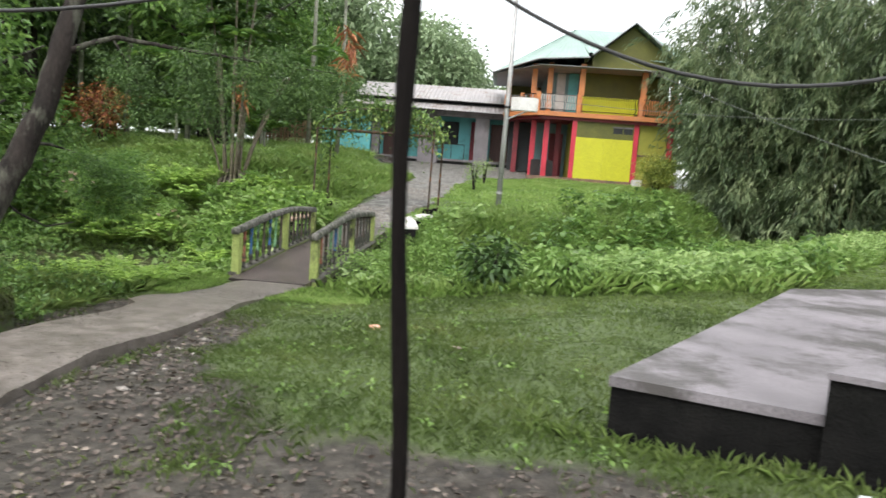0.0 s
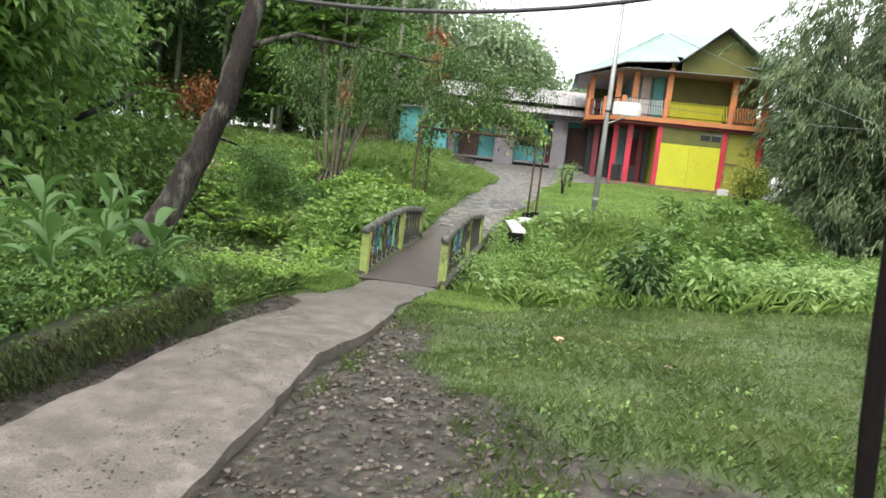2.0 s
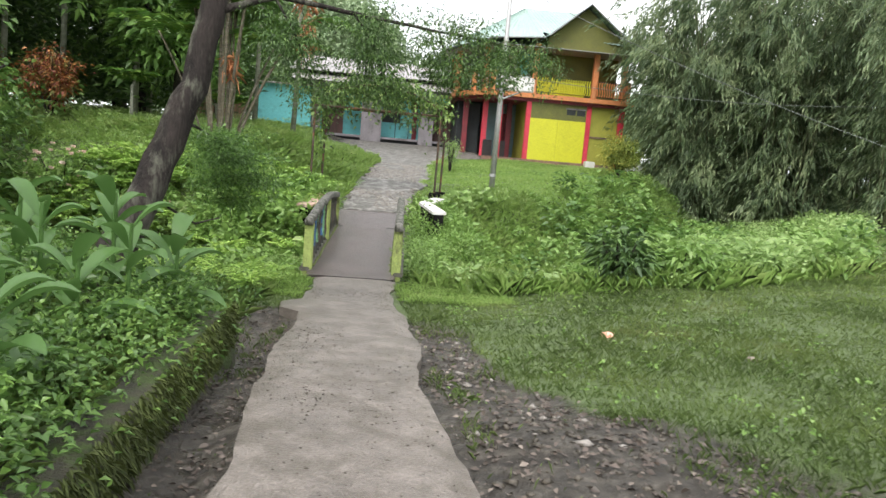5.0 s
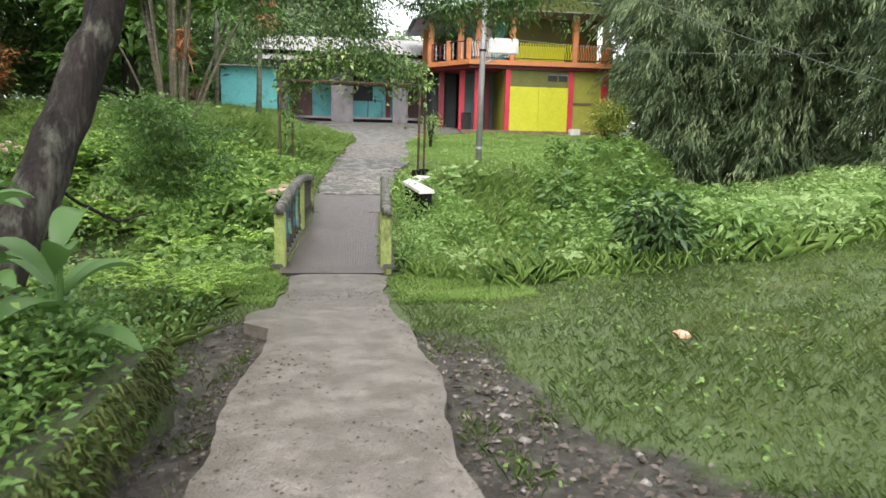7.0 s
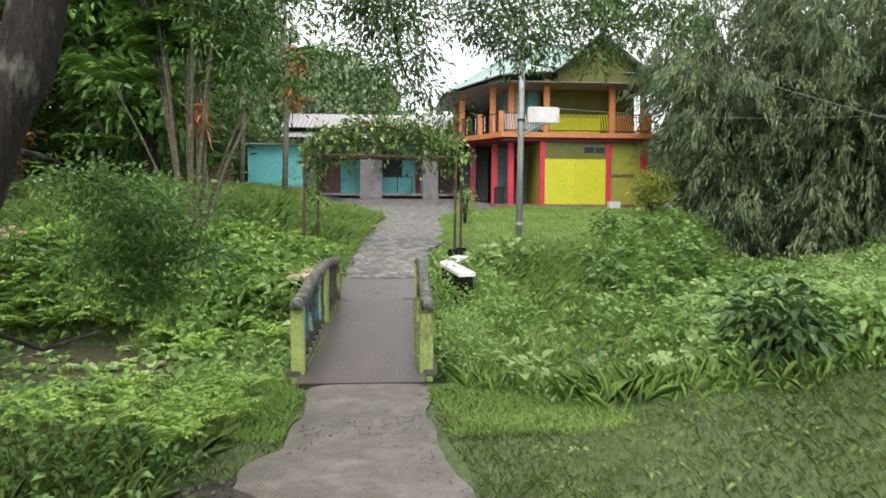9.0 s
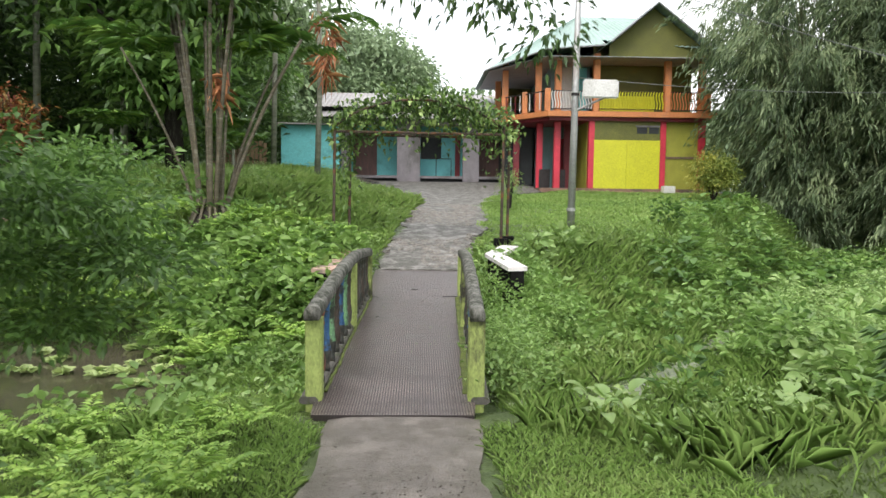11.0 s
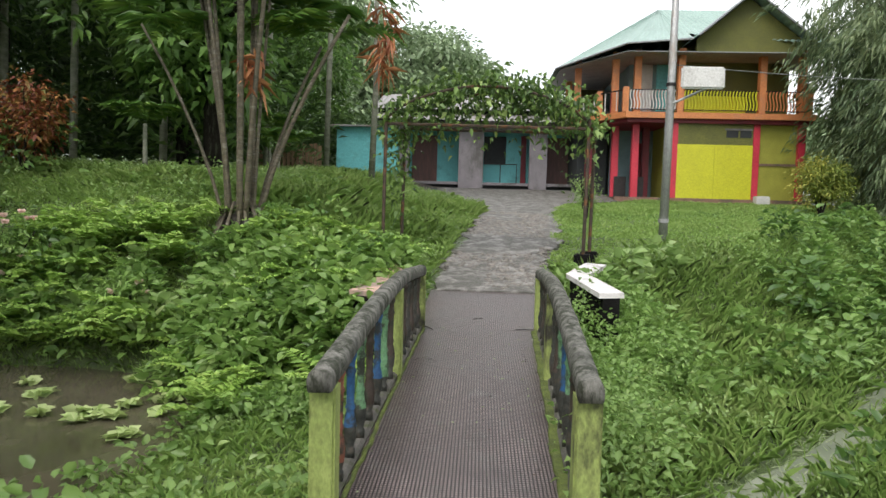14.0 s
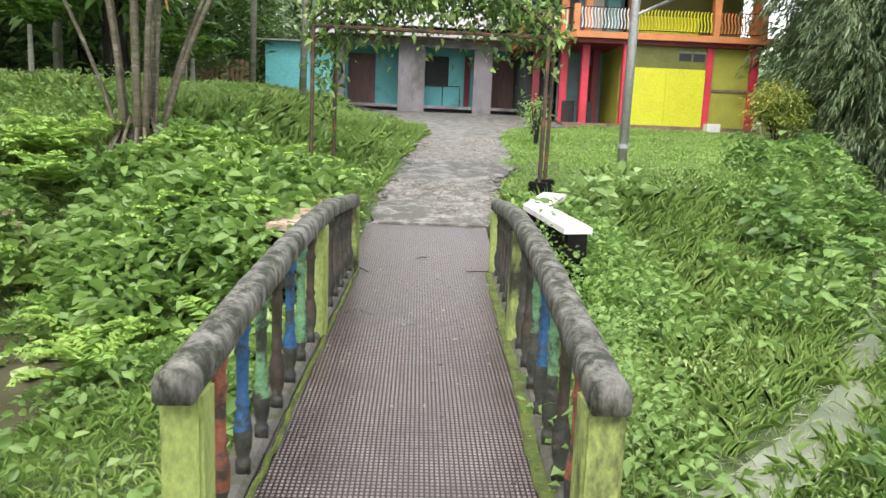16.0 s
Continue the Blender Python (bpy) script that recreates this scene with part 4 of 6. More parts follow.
part("upper_wall", box(3.5, 7.5, 36.1, 36.25, F2, 7.3), OLIVE, house, "olive upper wall set back behind the balcony")
part("upper_yellow_band", box(3.5, 6.0, 36.06, 36.10, F2, 5.32), YELLOW, house)
part("upper_side_wall", box(1.9, 3.5, 36.6, 36.75, F2, 6.9), RED_DOOR, house)
part("upper_return", box(1.9, 2.05, 36.75, 41.85, F2, 6.8), RED_DOOR, house)
part("upper_curtain", box(2.35, 2.75, 36.5, 36.58, 4.56, 6.5, 0.02), LAMP_WHITE, house, "pale curtain in the doorway")
part("upper_door", box(2.9, 3.35, 36.52, 36.6, 4.56, 6.5, 0.01), TEAL, house)
part("upper_end_wall", box(7.35, 7.5, 36.25, 41.85, F2, 7.2), OLIVE, house)
# hipped roof with a front gable
ridge_l, ridge_r = (3.1, 37.6, 8.75), (6.6, 37.6, 8.75)
e1, e2, e3, e4, e5 = (-0.75, 37.2, 6.42), (1.35, 34.2, 6.75), (8.3, 34.0, 6.75), (8.3, 42.6, 6.5), (-0.75, 42.6, 6.42)
part("roof_corner", corrugated(e1, e2, ridge_l, ridge_l, 10), ROOF_GREEN, house, "pale green ribbed roof sheet")
part("roof_front", corrugated(e2, (3.5, 34.15, 6.95), ridge_l, ridge_l, 8), ROOF_GREEN, house)
part("roof_left", corrugated(e5, e1, ridge_l, ridge_l, 14), ROOF_GREEN, house)
part("roof_main", corrugated((3.5, 34.9, 7.25), e3, ridge_r, ridge_l, 22), ROOF_GREEN, house)
part("roof_back", corrugated(e4, e5, ridge_l, ridge_r, 26), ROOF_GREEN, house)
part("roof_right", corrugated(e3, e4, ridge_r, ridge_r, 22), ROOF_GREEN, house)
gt = (5.35, 33.9, 8.45)
part("gable_sheet", corrugated((3.6, 33.85, 7.0), gt, (5.35, 37.6, 8.5), (3.6, 37.6, 7.0), 10), ROOF_GREEN, house)
part("gable_sheet", corrugated(gt, (7.4, 33.85, 6.9), (7.4, 37.6, 6.9), (5.35, 37.6, 8.5), 10), ROOF_GREEN, house)
gbm = bmesh.new()
gv = [gbm.verts.new(p) for p in ((3.7, 34.4, 6.55), (7.3, 34.4, 6.55), (7.3, 34.4, 6.9), (5.35, 34.4, 8.36), (3.7, 34.4, 6.98), (3.7, 34.52, 6.55), (7.3, 34.52, 6.55), (7.3, 34.52, 6.9), (5.35, 34.52, 8.36), (3.7, 34.52, 6.98))]
gbm.faces.new(gv[:5]), gbm.faces.new(gv[5:][::-1])
for k in range(5):
    gbm.faces.new((gv[k], gv[k + 5], gv[(k + 1) % 5 + 5], gv[(k + 1) % 5]))
bmesh.ops.recalc_face_normals(gbm, faces=gbm.faces[:])
part("gable_wall", gbm, OLIVE, house)
part("ceiling_board", prism([(-0.55, 37.2), (1.4, 34.4), (8.1, 34.3), (8.1, 42.4), (-0.55, 42.4)], lambda x, y: 6.40 + 0.12 * smooth(-0.7, 1.4, x), lambda x, y: 6.43 + 0.12 * smooth(-0.7, 1.4, x)), ROOF_UNDER, house)
part("fascia", tube([e1, e2, (3.5, 34.15, 6.92)], 0.035, 6), ROOF_UNDER, house)
part("fascia", tube([(3.6, 33.84, 6.97), gt, (7.4, 33.84, 6.87)], 0.04, 6), ROOF_UNDER, house)

# ---- long low building with cement piers ----
TY, TZ = 39.6, 2.0
low = thing("row_building", (-4, 42, TZ), "long low turquoise building with grey cement piers and tin roof", "building")
part("plinth", box(-7.1, 1.4, 39.8, 47, 1.3, TZ + 0.05, 0.01), PILASTER, low)
part("back_wall", box(-7.0, 1.4, 41.0, 41.15, TZ, 4.7), TEAL, low, "turquoise painted wall")
part("side_annexe", box(-9.55, -6.9, 39.42, 46.5, 1.2, 4.3), TEAL, low, "turquoise end room")
part("annexe_roof", box(-9.85, -6.9, 39.1, 46.7, 4.30, 4.36, 0.01), TIN, low)
for x0, x1 in ((-6.98, -6.5), (-4.42, -3.38), (-1.47, -0.74)):
    part("pier", box(x0, x1, 39.42, 39.85, 1.55, 4.45, 0.015), PILASTER, low, "grey cement pier")
part("lintel_band", box(-7.1, 1.3, 39.38, 39.6, 4.32, 4.62, 0.01), PILASTER, low)
for x0, x1 in ((-6.5, -5.4), (-0.66, 0.42)):
    dr = part("door", box(x0, x1, 40.9, 40.99, 2.12, 4.15, 0.01), DOOR_WOOD, low, "red-brown wooden door")
    for k in range(2):
        for j in range(3):
            part("door_panel", box(x0 + 0.1 + k * 0.48, x0 + 0.5 + k * 0.48, 40.88, 40.9, 2.25 + j * 0.62, 2.75 + j * 0.62, 0.01), DOOR_WOOD, dr)
    part("door_light", box(x0 + 0.1, x1 - 0.1, 40.87, 40.9, 3.75, 4.05), DARK, dr)
win = part("window", box(-3.36, -2.40, 40.88, 40.99, 2.95, 4.15, 0.01), DARK, low, "dark barred window")
for k in range(6):
    part("window_bar", box(-3.30 + k * 0.17, -3.27 + k * 0.17, 40.85, 40.88, 2.97, 4.13), DOOR_WOOD, win)
part("red_jamb", box(-1.75, -1.52, 40.9, 40.99, 2.1, 4.2), DARKRED, low)
part("veranda_rail", tube([(-3.36, 39.7, 2.9), (-1.98, 39.7, 2.9), (-1.98, 39.7, 2.08)], 0.022, 6), IRON, low)
part("veranda_rail", tube([(-2.66, 39.7, 2.9), (-2.66, 39.7, 2.08)], 0.02, 6), IRON, low)
for x0, x1 in ((-6.5, -4.42), (-3.38, -1.47), (-0.74, 1.3)):
    part("floor_edge", box(x0 + 0.004, x1 - 0.004, 39.5, 39.86, 2.0, 2.12, 0.01), PILASTER, low)
    # near-black block paints the shade below the veranda floor
    part("under_floor_shade", box(x0 + 0.004, x1 - 0.004, 39.7, 39.79, 1.5, 1.99), DARK, low)
part("lower_roof", corrugated((-8.0, 38.75, 4.62), (1.6, 38.75, 4.55), (1.6, 40.9, 5.12), (-8.0, 40.9, 5.12), 46, 0.02), TIN, low, "grey tin veranda roof")
part("upper_roof", corrugated((-8.2, 40.2, 5.22), (1.9, 40.2, 5.20), (1.9, 44, 6.35), (-8.2, 44, 6.35), 48, 0.02), TIN, low, "weathered grey tin roof")
# near-black sheets paint the shade between the roofs and under the ceiling
part("roof_gap_shade", box(-8.0, 1.6, 40.75, 40.85, 4.75, 5.3), DARK, low)
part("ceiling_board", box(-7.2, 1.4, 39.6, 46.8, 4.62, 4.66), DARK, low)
part("rear_wall", box(-7.0, 1.4, 46.5, 46.7, 1.5, 5.2), TEAL, low)
part("roof_rear", corrugated((1.9, 47.8, 5.2), (-8.2, 47.8, 5.2), (-8.2, 44, 6.35), (1.9, 44, 6.35), 48, 0.02), TIN, low)

# woven bamboo fence beside the row building
fence = thing("bamboo_fence", (-11.5, 40, 1.6), "brown woven bamboo fence panel", "fence")
for k in range(14):
    x = -12.6 + k * 0.17
    part("slat", box(x, x + 0.155, 38.6 + 0.08 * k, 38.63 + 0.08 * k, 1.5, 3.55 + 0.05 * math.sin(k * 2.3), 0.004), FENCE, fence)
part("fence_rail", tube([(-12.6, 38.57, 2.3), (-10.2, 39.7, 2.3)], 0.025, 6), FENCE, fence)
part("fence_rail", tube([(-12.6, 38.57, 3.2), (-10.2, 39.7, 3.2)], 0.025, 6), FENCE, fence)

# ---- overhead lines ----
def cable(name, a, b, sag, r, material, label):
    a, b = Vector(a), Vector(b)
    pts = [a.lerp(b, u) - Vector((0, 0, sag * 4 * u * (1 - u))) for u in np.linspace(0, 1, 25)]
    tagged(part(name, tube(pts, r, 6), material, smooth=True), label, "cable")
cable("cable", (-4.6, 4.1, 2.75), (-0.40, 4.1, 2.36), 0.52, 0.007, CABLE, "black cable slung from the trees to the post")
cable("cable", (-0.40, 4.1, 2.36), (2.0, 4.1, 2.42), 0.45, 0.007, CABLE, "black cable slung low from the post")
cable("wire", (0.05, 23.2, 6.4), (10.5, 16.5, 1.6), 0.3, 0.008, WIRE, "thin grey stay wire from the pole")
cable("wire", (0.05, 23.2, 3.9), (16.0, 24.5, 4.6), 0.45, 0.008, WIRE, "thin grey supply wire from the pole")
# ---- plants ----
def scatter(n, x0, x1, y0, y1, keep):
    p = np.stack([RNG.uniform(x0, x1, n), RNG.uniform(y0, y1, n)], 1)
    return p[RNG.uniform(size=n) < keep(p[:, 0], p[:, 1])]


def on_paving(x, y, m=0.0):
    d = np.abs(x - path_mid(y))
    w = np.interp(y, [-5, 12.3, 12.5, 19.5, 21, 30, 33, 34.2, 40], [0.58, 0.55, 0.85, 0.85, 0.88, 1.15, 2.0, 3.9, 4.5])
    front = np.interp(x, [0.66, 1.64, 3.1, 7.0], [5.70, 5.26, 4.60, 9.0])
    plat = (x > 0.66) & (x < 7) & (y > front) & (y < 11.5) & (y - 5.7 < 1.8 * (x - 0.66))
    return (d < w + m) | plat


def buildings(x, y):
    return ((x > -9.8) & (x < 9.4) & (y > 34.6) & (y < 50) & ~((x < 1.3) & (y < 39.3)) | (x > -9.8) & (x < 1.3) & (y > 39.3) & (y < 50))


def clumps(name, pts, tall, n_leaf, size, material, label, category="undergrowth", aspect=0.5, up=0.5, wide=0.6, kind="stuff", parent=None, lower=0.15):
    """Leafy weeds: at each point a tuft of leaves on short stems."""
    n = len(pts)
    if n == 0:
        return None
    tall = np.broadcast_to(tall, n)
    z = height(pts[:, 0], pts[:, 1])
    i = np.repeat(np.arange(n), n_leaf)
    m = len(i)
    h = tall[i] * (lower + (1 - lower) * RNG.uniform(size=m) ** 0.8)
    r = tall[i] * wide * np.sqrt(RNG.uniform(size=m)) * (0.45 + 0.55 * np.sin(np.pi * np.clip(h / tall[i], 0, 1) ** 0.8))
    a = RNG.uniform(0, 2 * np.pi, m)
    base = np.stack([pts[i, 0] + r * np.cos(a), pts[i, 1] + r * np.sin(a), z[i] + h], 1)
    way = np.stack([np.cos(a), np.sin(a), RNG.normal(up, 0.4, m)], 1) + RNG.normal(0, 0.35, (m, 3))
    L = np.broadcast_to(size, n)[i] * RNG.uniform(0.6, 1.35, m)
    ob = leaves(name, base, way, L, L * aspect, material, parent, full=bool(np.max(size) >= 0.095 and np.max(size) < 0.22))
    return tagged(ob, label, category, kind=kind) if not parent else ob


def blades(name, pts, tall, width, material, label, lean=0.35):
    n = len(pts)
    z = height(pts[:, 0], pts[:, 1]) - 0.01
    base = np.column_stack([pts, z])
    way = np.stack([RNG.normal(0, lean, n), RNG.normal(0, lean, n), np.ones(n)], 1)
    L = np.broadcast_to(tall, n) * RNG.uniform(0.5, 1.4, n)
    return tagged(leaves(name, base, way, L, width, material, fold=0.1, curl=0.35), label, "grass", kind="stuff")


lawn = lambda x, y: (1 - smooth(-0.5, 0.6, y - near_edge(x))) * (1 - 0.98 * smooth(0.30, 0.85, bare(x, y) + 1.1 * (vnoise(x, y, 0.7) - 0.5) + 0.6 * (vnoise(x, y, 0.22, 6) - 0.5))) * ~on_paving(x, y)
p = scatter(580000, -12, 13, 2.2, 16, lambda x, y: lawn(x, y) * np.exp(-np.maximum(y - 6, 0) / 9) * (x > -4.4 - 2 * (y > 8)))
blades("lawn_grass", p, 0.06 + 0.05 * vnoise(p[:, 0], p[:, 1], 0.9, 2), 0.0052, GRASS, "short trodden lawn grass with bare muddy patches", 0.32)
p = scatter(90000, -2.4, 26, 8.2, 36, lambda x, y: (1 - smooth(-0.4, 0.8, y - near_edge(x))) * smooth(8.2, 11, y) * ~on_paving(x, y) * 0.9)
blades("bank_grass", p, 0.11, 0.012, LAWN_BRIGHT, "lawn grass along the ditch bank", 0.5)
p = scatter(16000, 0.2, 4.0, 4.2, 7.2, lambda x, y: (~on_paving(x, y)) * np.exp(-np.abs(y - 5.85 + 0.38 * x) / 0.13) * 0.9)
blades("platform_grass", p, 0.15, 0.007, LAWN_BRIGHT, "long grass growing against the platform", 0.4)
p = scatter(60000, -2.4, 14, 10, 27, lambda x, y: np.exp(-((y - near_edge(x) - 0.15 + 0.7 * (vnoise(x, y, 0.6, 2) - 0.5)) / 0.38) ** 2) * ~on_paving(x, y))
blades("edge_grass", p, 0.14 + 0.22 * vnoise(p[:, 0], p[:, 1], 0.5, 3), 0.009, GRASS_BRIGHT, "long ragged grass where the lawn meets the ditch", 0.45)
far_lawn = lambda x, y: smooth(-0.4, 0.5, y - far_edge(x)) * ~on_paving(x, y, -0.1) * ~buildings(x, y)
p = scatter(90000, -2.6, 9, 19.5, 35, lambda x, y: far_lawn(x, y) * (x > -3))
blades("upper_lawn_grass", p, 0.09 + 0.09 * vnoise(p[:, 0], p[:, 1], 1.3), 0.02, GRASS_BRIGHT, "bright green lawn in front of the house", 0.55)

p = scatter(30000, -5.6, -1.6, 10.4, 13.4, lambda x, y: ~on_paving(x, y, 0.03) * 0.9)
blades("approach_grass", p, 0.11, 0.008, GRASS_BRIGHT, "lush grass where the path meets the bridge", 0.4)

# weeds of the ditch and the banks
ditch = lambda x, y: smooth(-0.35, 0.35, y - near_edge(x) + 0.8 * (vnoise(x, y, 0.8) - 0.5)) * (1 - smooth(-0.6, 0.9, y - far_edge(x) + 1.5 * (vnoise(x, y, 1.1) - 0.5))) * ~on_paving(x, y, 0.12)
chan_y = lambda x: np.interp(x, [-2.6, -1.6, -0.6, 0.4, 1.0, 2.3, 4.3, 9], [13.7, 14.55, 15.6, 16.5, 17.6, 19.3, 22.5, 29])
channel = lambda x, y: np.exp(-((y - chan_y(x) + 0.15 * (vnoise(x, y, 0.4) - 0.5)) / 0.6) ** 4) * (x > -2.9)
pond = lambda x, y: ((x + 9.0) / 2.8) ** 2 + ((y - 16.3) / 2.3) ** 2 < 1
meadow = lambda x, y: far_lawn(x, y) * (x < path_mid(y) - 0.9)
left_bank = lambda x, y: (smooth(-0.3, 0.3, y - near_edge(x)) * (1 - smooth(17.0, 19.5, y)) + smooth(17.2, 18.8, y) * (x < -4)) * ~pond(x, y) * ~on_paving(x, y, 0.15)
for k, (mat, size, tall, per, asp, thr) in enumerate(((WEED, 0.072, 0.28, 19, 0.55, 0.55), (WEED_PALE, 0.058, 0.24, 20, 0.42, 0.5), (WEED, 0.15, 0.42, 12, 0.45, 0.66))):
    p = scatter(15000, -3, 16, 10, 36, lambda x, y: ditch(x, y) * (1 - 0.985 * channel(x, y)) * (vnoise(x, y, 1.5, 5 + 7 * k) > thr) * np.exp(-np.maximum(y - 20, 0) / 10) * (1 - (0.88, 0.7, 0.98)[k] * smooth(19.0, 17.2, y - 0.9 * x) * (1 - smooth(0.3, 1.0, x) * (y < chan_y(x)))))
    clumps("ditch_weeds", p, tall * (0.6 + 1.1 * vnoise(p[:, 0], p[:, 1], 0.9, k)), per, size, mat, ("rank leafy weeds filling the ditch", "fine pale weeds filling the ditch", "tall broad-leaved weeds in the ditch")[k], aspect=asp)
p = scatter(9000, 0, 18, 12, 36, lambda x, y: ditch(x, y) * (1 - channel(x, y)) * (vnoise(x, y, 2.3, 8) > 0.38) * np.clip(1.4 - np.abs(y - near_edge(x) - 2.5) / 3.5, 0, 1))
clumps("pale_weeds", p, 0.5 + 0.4 * vnoise(p[:, 0], p[:, 1], 1.0, 4), 26, 0.095, WEED_PALE, "tall pale green weeds crowding the near bank", aspect=0.42)
p = scatter(1500, 0.1, 14, 11, 27, lambda x, y: smooth(0.1, 0.5, y - near_edge(x)) * (1 - smooth(2.6, 3.6, y - near_edge(x))) * (0.25 + 0.75 * smooth(0.2, 1.6, x)) * (1 - channel(x, y)) * (vnoise(x, y, 1.1, 6) > 0.3))
for k in range(3):
    q = p[k::3]
    rim = 0.45 + 0.5 * smooth(0, 2.4, q[:, 1] - near_edge(q[:, 0]))
    clumps("bank_mound_weeds", q, rim * (0.75 + 0.6 * vnoise(q[:, 0], q[:, 1], 0.7, k)), 62, (0.12, 0.15, 0.18)[k], (WEED_PALE, WEED, WEED_PALE)[k], ("tall pale leafy weeds mounded on the near bank", "tall green leafy weeds mounded on the near bank", "broad pale leaves mounded on the near bank")[k], aspect=(0.42, 0.5, 0.55)[k], wide=0.42)
p = scatter(225000, -3, 14, 11, 30, lambda x, y: ditch(x, y) * (0.75 - 0.7 * channel(x, y) * (vnoise(x, y, 0.45, 2) > 0.3)))
blades("ditch_grass", p, 0.22 + 0.26 * vnoise(p[:, 0], p[:, 1], 0.8), 0.0085, GRASS_BRIGHT, "long wet grass in the ditch", 0.4)
for k, (mat, size, tall, per, asp, thr) in enumerate(((WEED, 0.10, 0.28, 14, 0.55, 0.45), (WEED_PALE, 0.08, 0.24, 16, 0.45, 0.47), (WEED, 0.20, 0.45, 9, 0.6, 0.58))):
    p = scatter((5500, 5500, 3600)[k], -17, -3.9, 10.5, 24, lambda x, y: left_bank(x, y) * (0.2 + 0.8 * (y > 15.8)) * (1 - (0.85, 0.75, 0.98)[k] * smooth(19.0, 20.6, y)) * (vnoise(x, y, 1.3, 3 + 5 * k) > thr) * ((k < 2) | (y > 15.5)))
    clumps("bank_weeds", p, tall * (0.5 + 1.2 * vnoise(p[:, 0], p[:, 1], 1.1, k)), per, size, mat, ("leafy weeds on the pond bank", "fine pale weeds on the pond bank", "broad-leaved weeds on the pond bank")[k], aspect=asp)
p = scatter(100000, -17, -3.9, 10, 20.5, lambda x, y: left_bank(x, y) * 0.8)
blades("pond_bank_grass", p, 0.15 + 0.14 * vnoise(p[:, 0], p[:, 1], 0.8), 0.014, GRASS_BRIGHT, "wet grass around the pond", 0.5)
p = scatter(2600, -20, -2.5, 19.5, 39, lambda x, y: meadow(x, y) * 0.9)
clumps("meadow_weeds", p, 0.14 + 0.30 * vnoise(p[:, 0], p[:, 1], 1.5) ** 1.5, 18, 0.062, WEED_PALE, "knee-high meadow weeds on the far bank")
p = scatter(120000, -16, -2.5, 19.3, 36, lambda x, y: meadow(x, y) * 0.9)
blades("meadow_grass", p, 0.16 + 0.42 * vnoise(p[:, 0], p[:, 1], 0.9) ** 1.5, 0.018, GRASS_BRIGHT, "rough meadow grass on the far bank", 0.5)
p = scatter(1900, -10, -4.15, 2.0, 10.5, lambda x, y: (x < -4.3 - 0.25 * vnoise(x, y, 0.7)) * (1 - 0.6 * (y > 8.6)))
clumps("hedge_weeds", p, (0.22 + 0.45 * smooth(-4.4, -5.6, p[:, 0])) * (0.7 + 0.6 * vnoise(p[:, 0], p[:, 1], 0.8)), 30, 0.055, TREE_LEAF, "dense weeds over the old wall")
p = scatter(15000, -7, -4.1, 2.5, 10.5, lambda x, y: (x < -4.36 - 0.2 * vnoise(x, y, 0.5)) * 0.9)
blades("hedge_grass", p, 0.26, 0.009, LAWN_BRIGHT, "grass hanging over the path edge", 0.6)
p = scatter(900, -1.7, 4.8, 19.5, 30, lambda x, y: far_lawn(x, y) * (vnoise(x, y, 1.4, 9) > 0.6))
clumps("lawn_herbs", p, 0.13, 10, 0.07, WEED, "low herbs in the lawn")
p = scatter(320, -2.9, 0.8, 4.5, 10.5, lambda x, y: lawn(x, y) * 0.6)
clumps("lawn_plantain", p, 0.05, 6, 0.042, WEED, "small flat weeds in the trodden lawn", up=0.2, wide=1.1)
p = scatter(950, -2.75, -1.3, 13.1, 18.2, lambda x, y: (x < -2.2 + 0.22 * (y - 15)) * (x > -2.70 + 0.05 * (y - 13)) * 0.8)
clumps("creeper", p, 0.62 + 0.35 * vnoise(p[:, 0], p[:, 1], 0.6), 20, 0.065, WEED, "creeping plants climbing the bridge side", aspect=0.55)
p = scatter(70, -1.95, -1.2, 17.0, 19.0, lambda x, y: 0.9 + 0 * x)
clumps("wing_wall_weeds", p, 0.62 + 0.25 * vnoise(p[:, 0], p[:, 1], 0.5), 46, 0.085, WEED, "leafy weeds crowding the wing wall", aspect=0.55, wide=0.35)
p = scatter(150, -7.0, -4.5, 17.4, 19.6, lambda x, y: 0.8 + 0 * x)
clumps("bank_shrubs", p, 0.75, 34, 0.16, WEED, "broad leafy shrubs beside the bridge", aspect=0.55)
def arums(name, pts, tall, n_leaf, size, material, label, aspect=0.55):
    i = np.repeat(np.arange(len(pts)), n_leaf)
    a = RNG.uniform(0, 2 * np.pi, len(i))
    z = height(pts[:, 0], pts[:, 1])[i] + tall * RNG.uniform(0.35, 1.1, len(i))
    base = np.column_stack([pts[i, 0] + 0.1 * np.cos(a), pts[i, 1] + 0.1 * np.sin(a), z])
    way = np.stack([np.cos(a), np.sin(a), RNG.uniform(0.1, 1.2, len(i))], 1)
    L = size * RNG.uniform(0.55, 1.25, len(i))
    tagged(broad_leaves(name, base, way, L, L * aspect, material), label, "arum", kind="stuff")


p = scatter(150, -2.5, 3.5, 10.9, 13.8, lambda x, y: ditch(x, y) * np.clip(1 - np.abs(y - near_edge(x) - 0.6) / 1.1, 0, 1) * (vnoise(x, y, 0.8, 5) > 0.4))
arums("arum_leaves", p, 0.32, 6, 0.22, WEED_PALE, "broad arum leaves along the ditch edge")
p = scatter(170, 1.0, 7.5, 20.0, 27, lambda x, y: ditch(x, y) * 0.7)
arums("dark_arum_leaves", p, 0.6, 8, 0.34, TREE_LEAF, "dark arum leaves on the far slope")
p = scatter(300, -4.6, -4.32, 1.5, 7.6, lambda x, y: 0.95 + 0 * x)
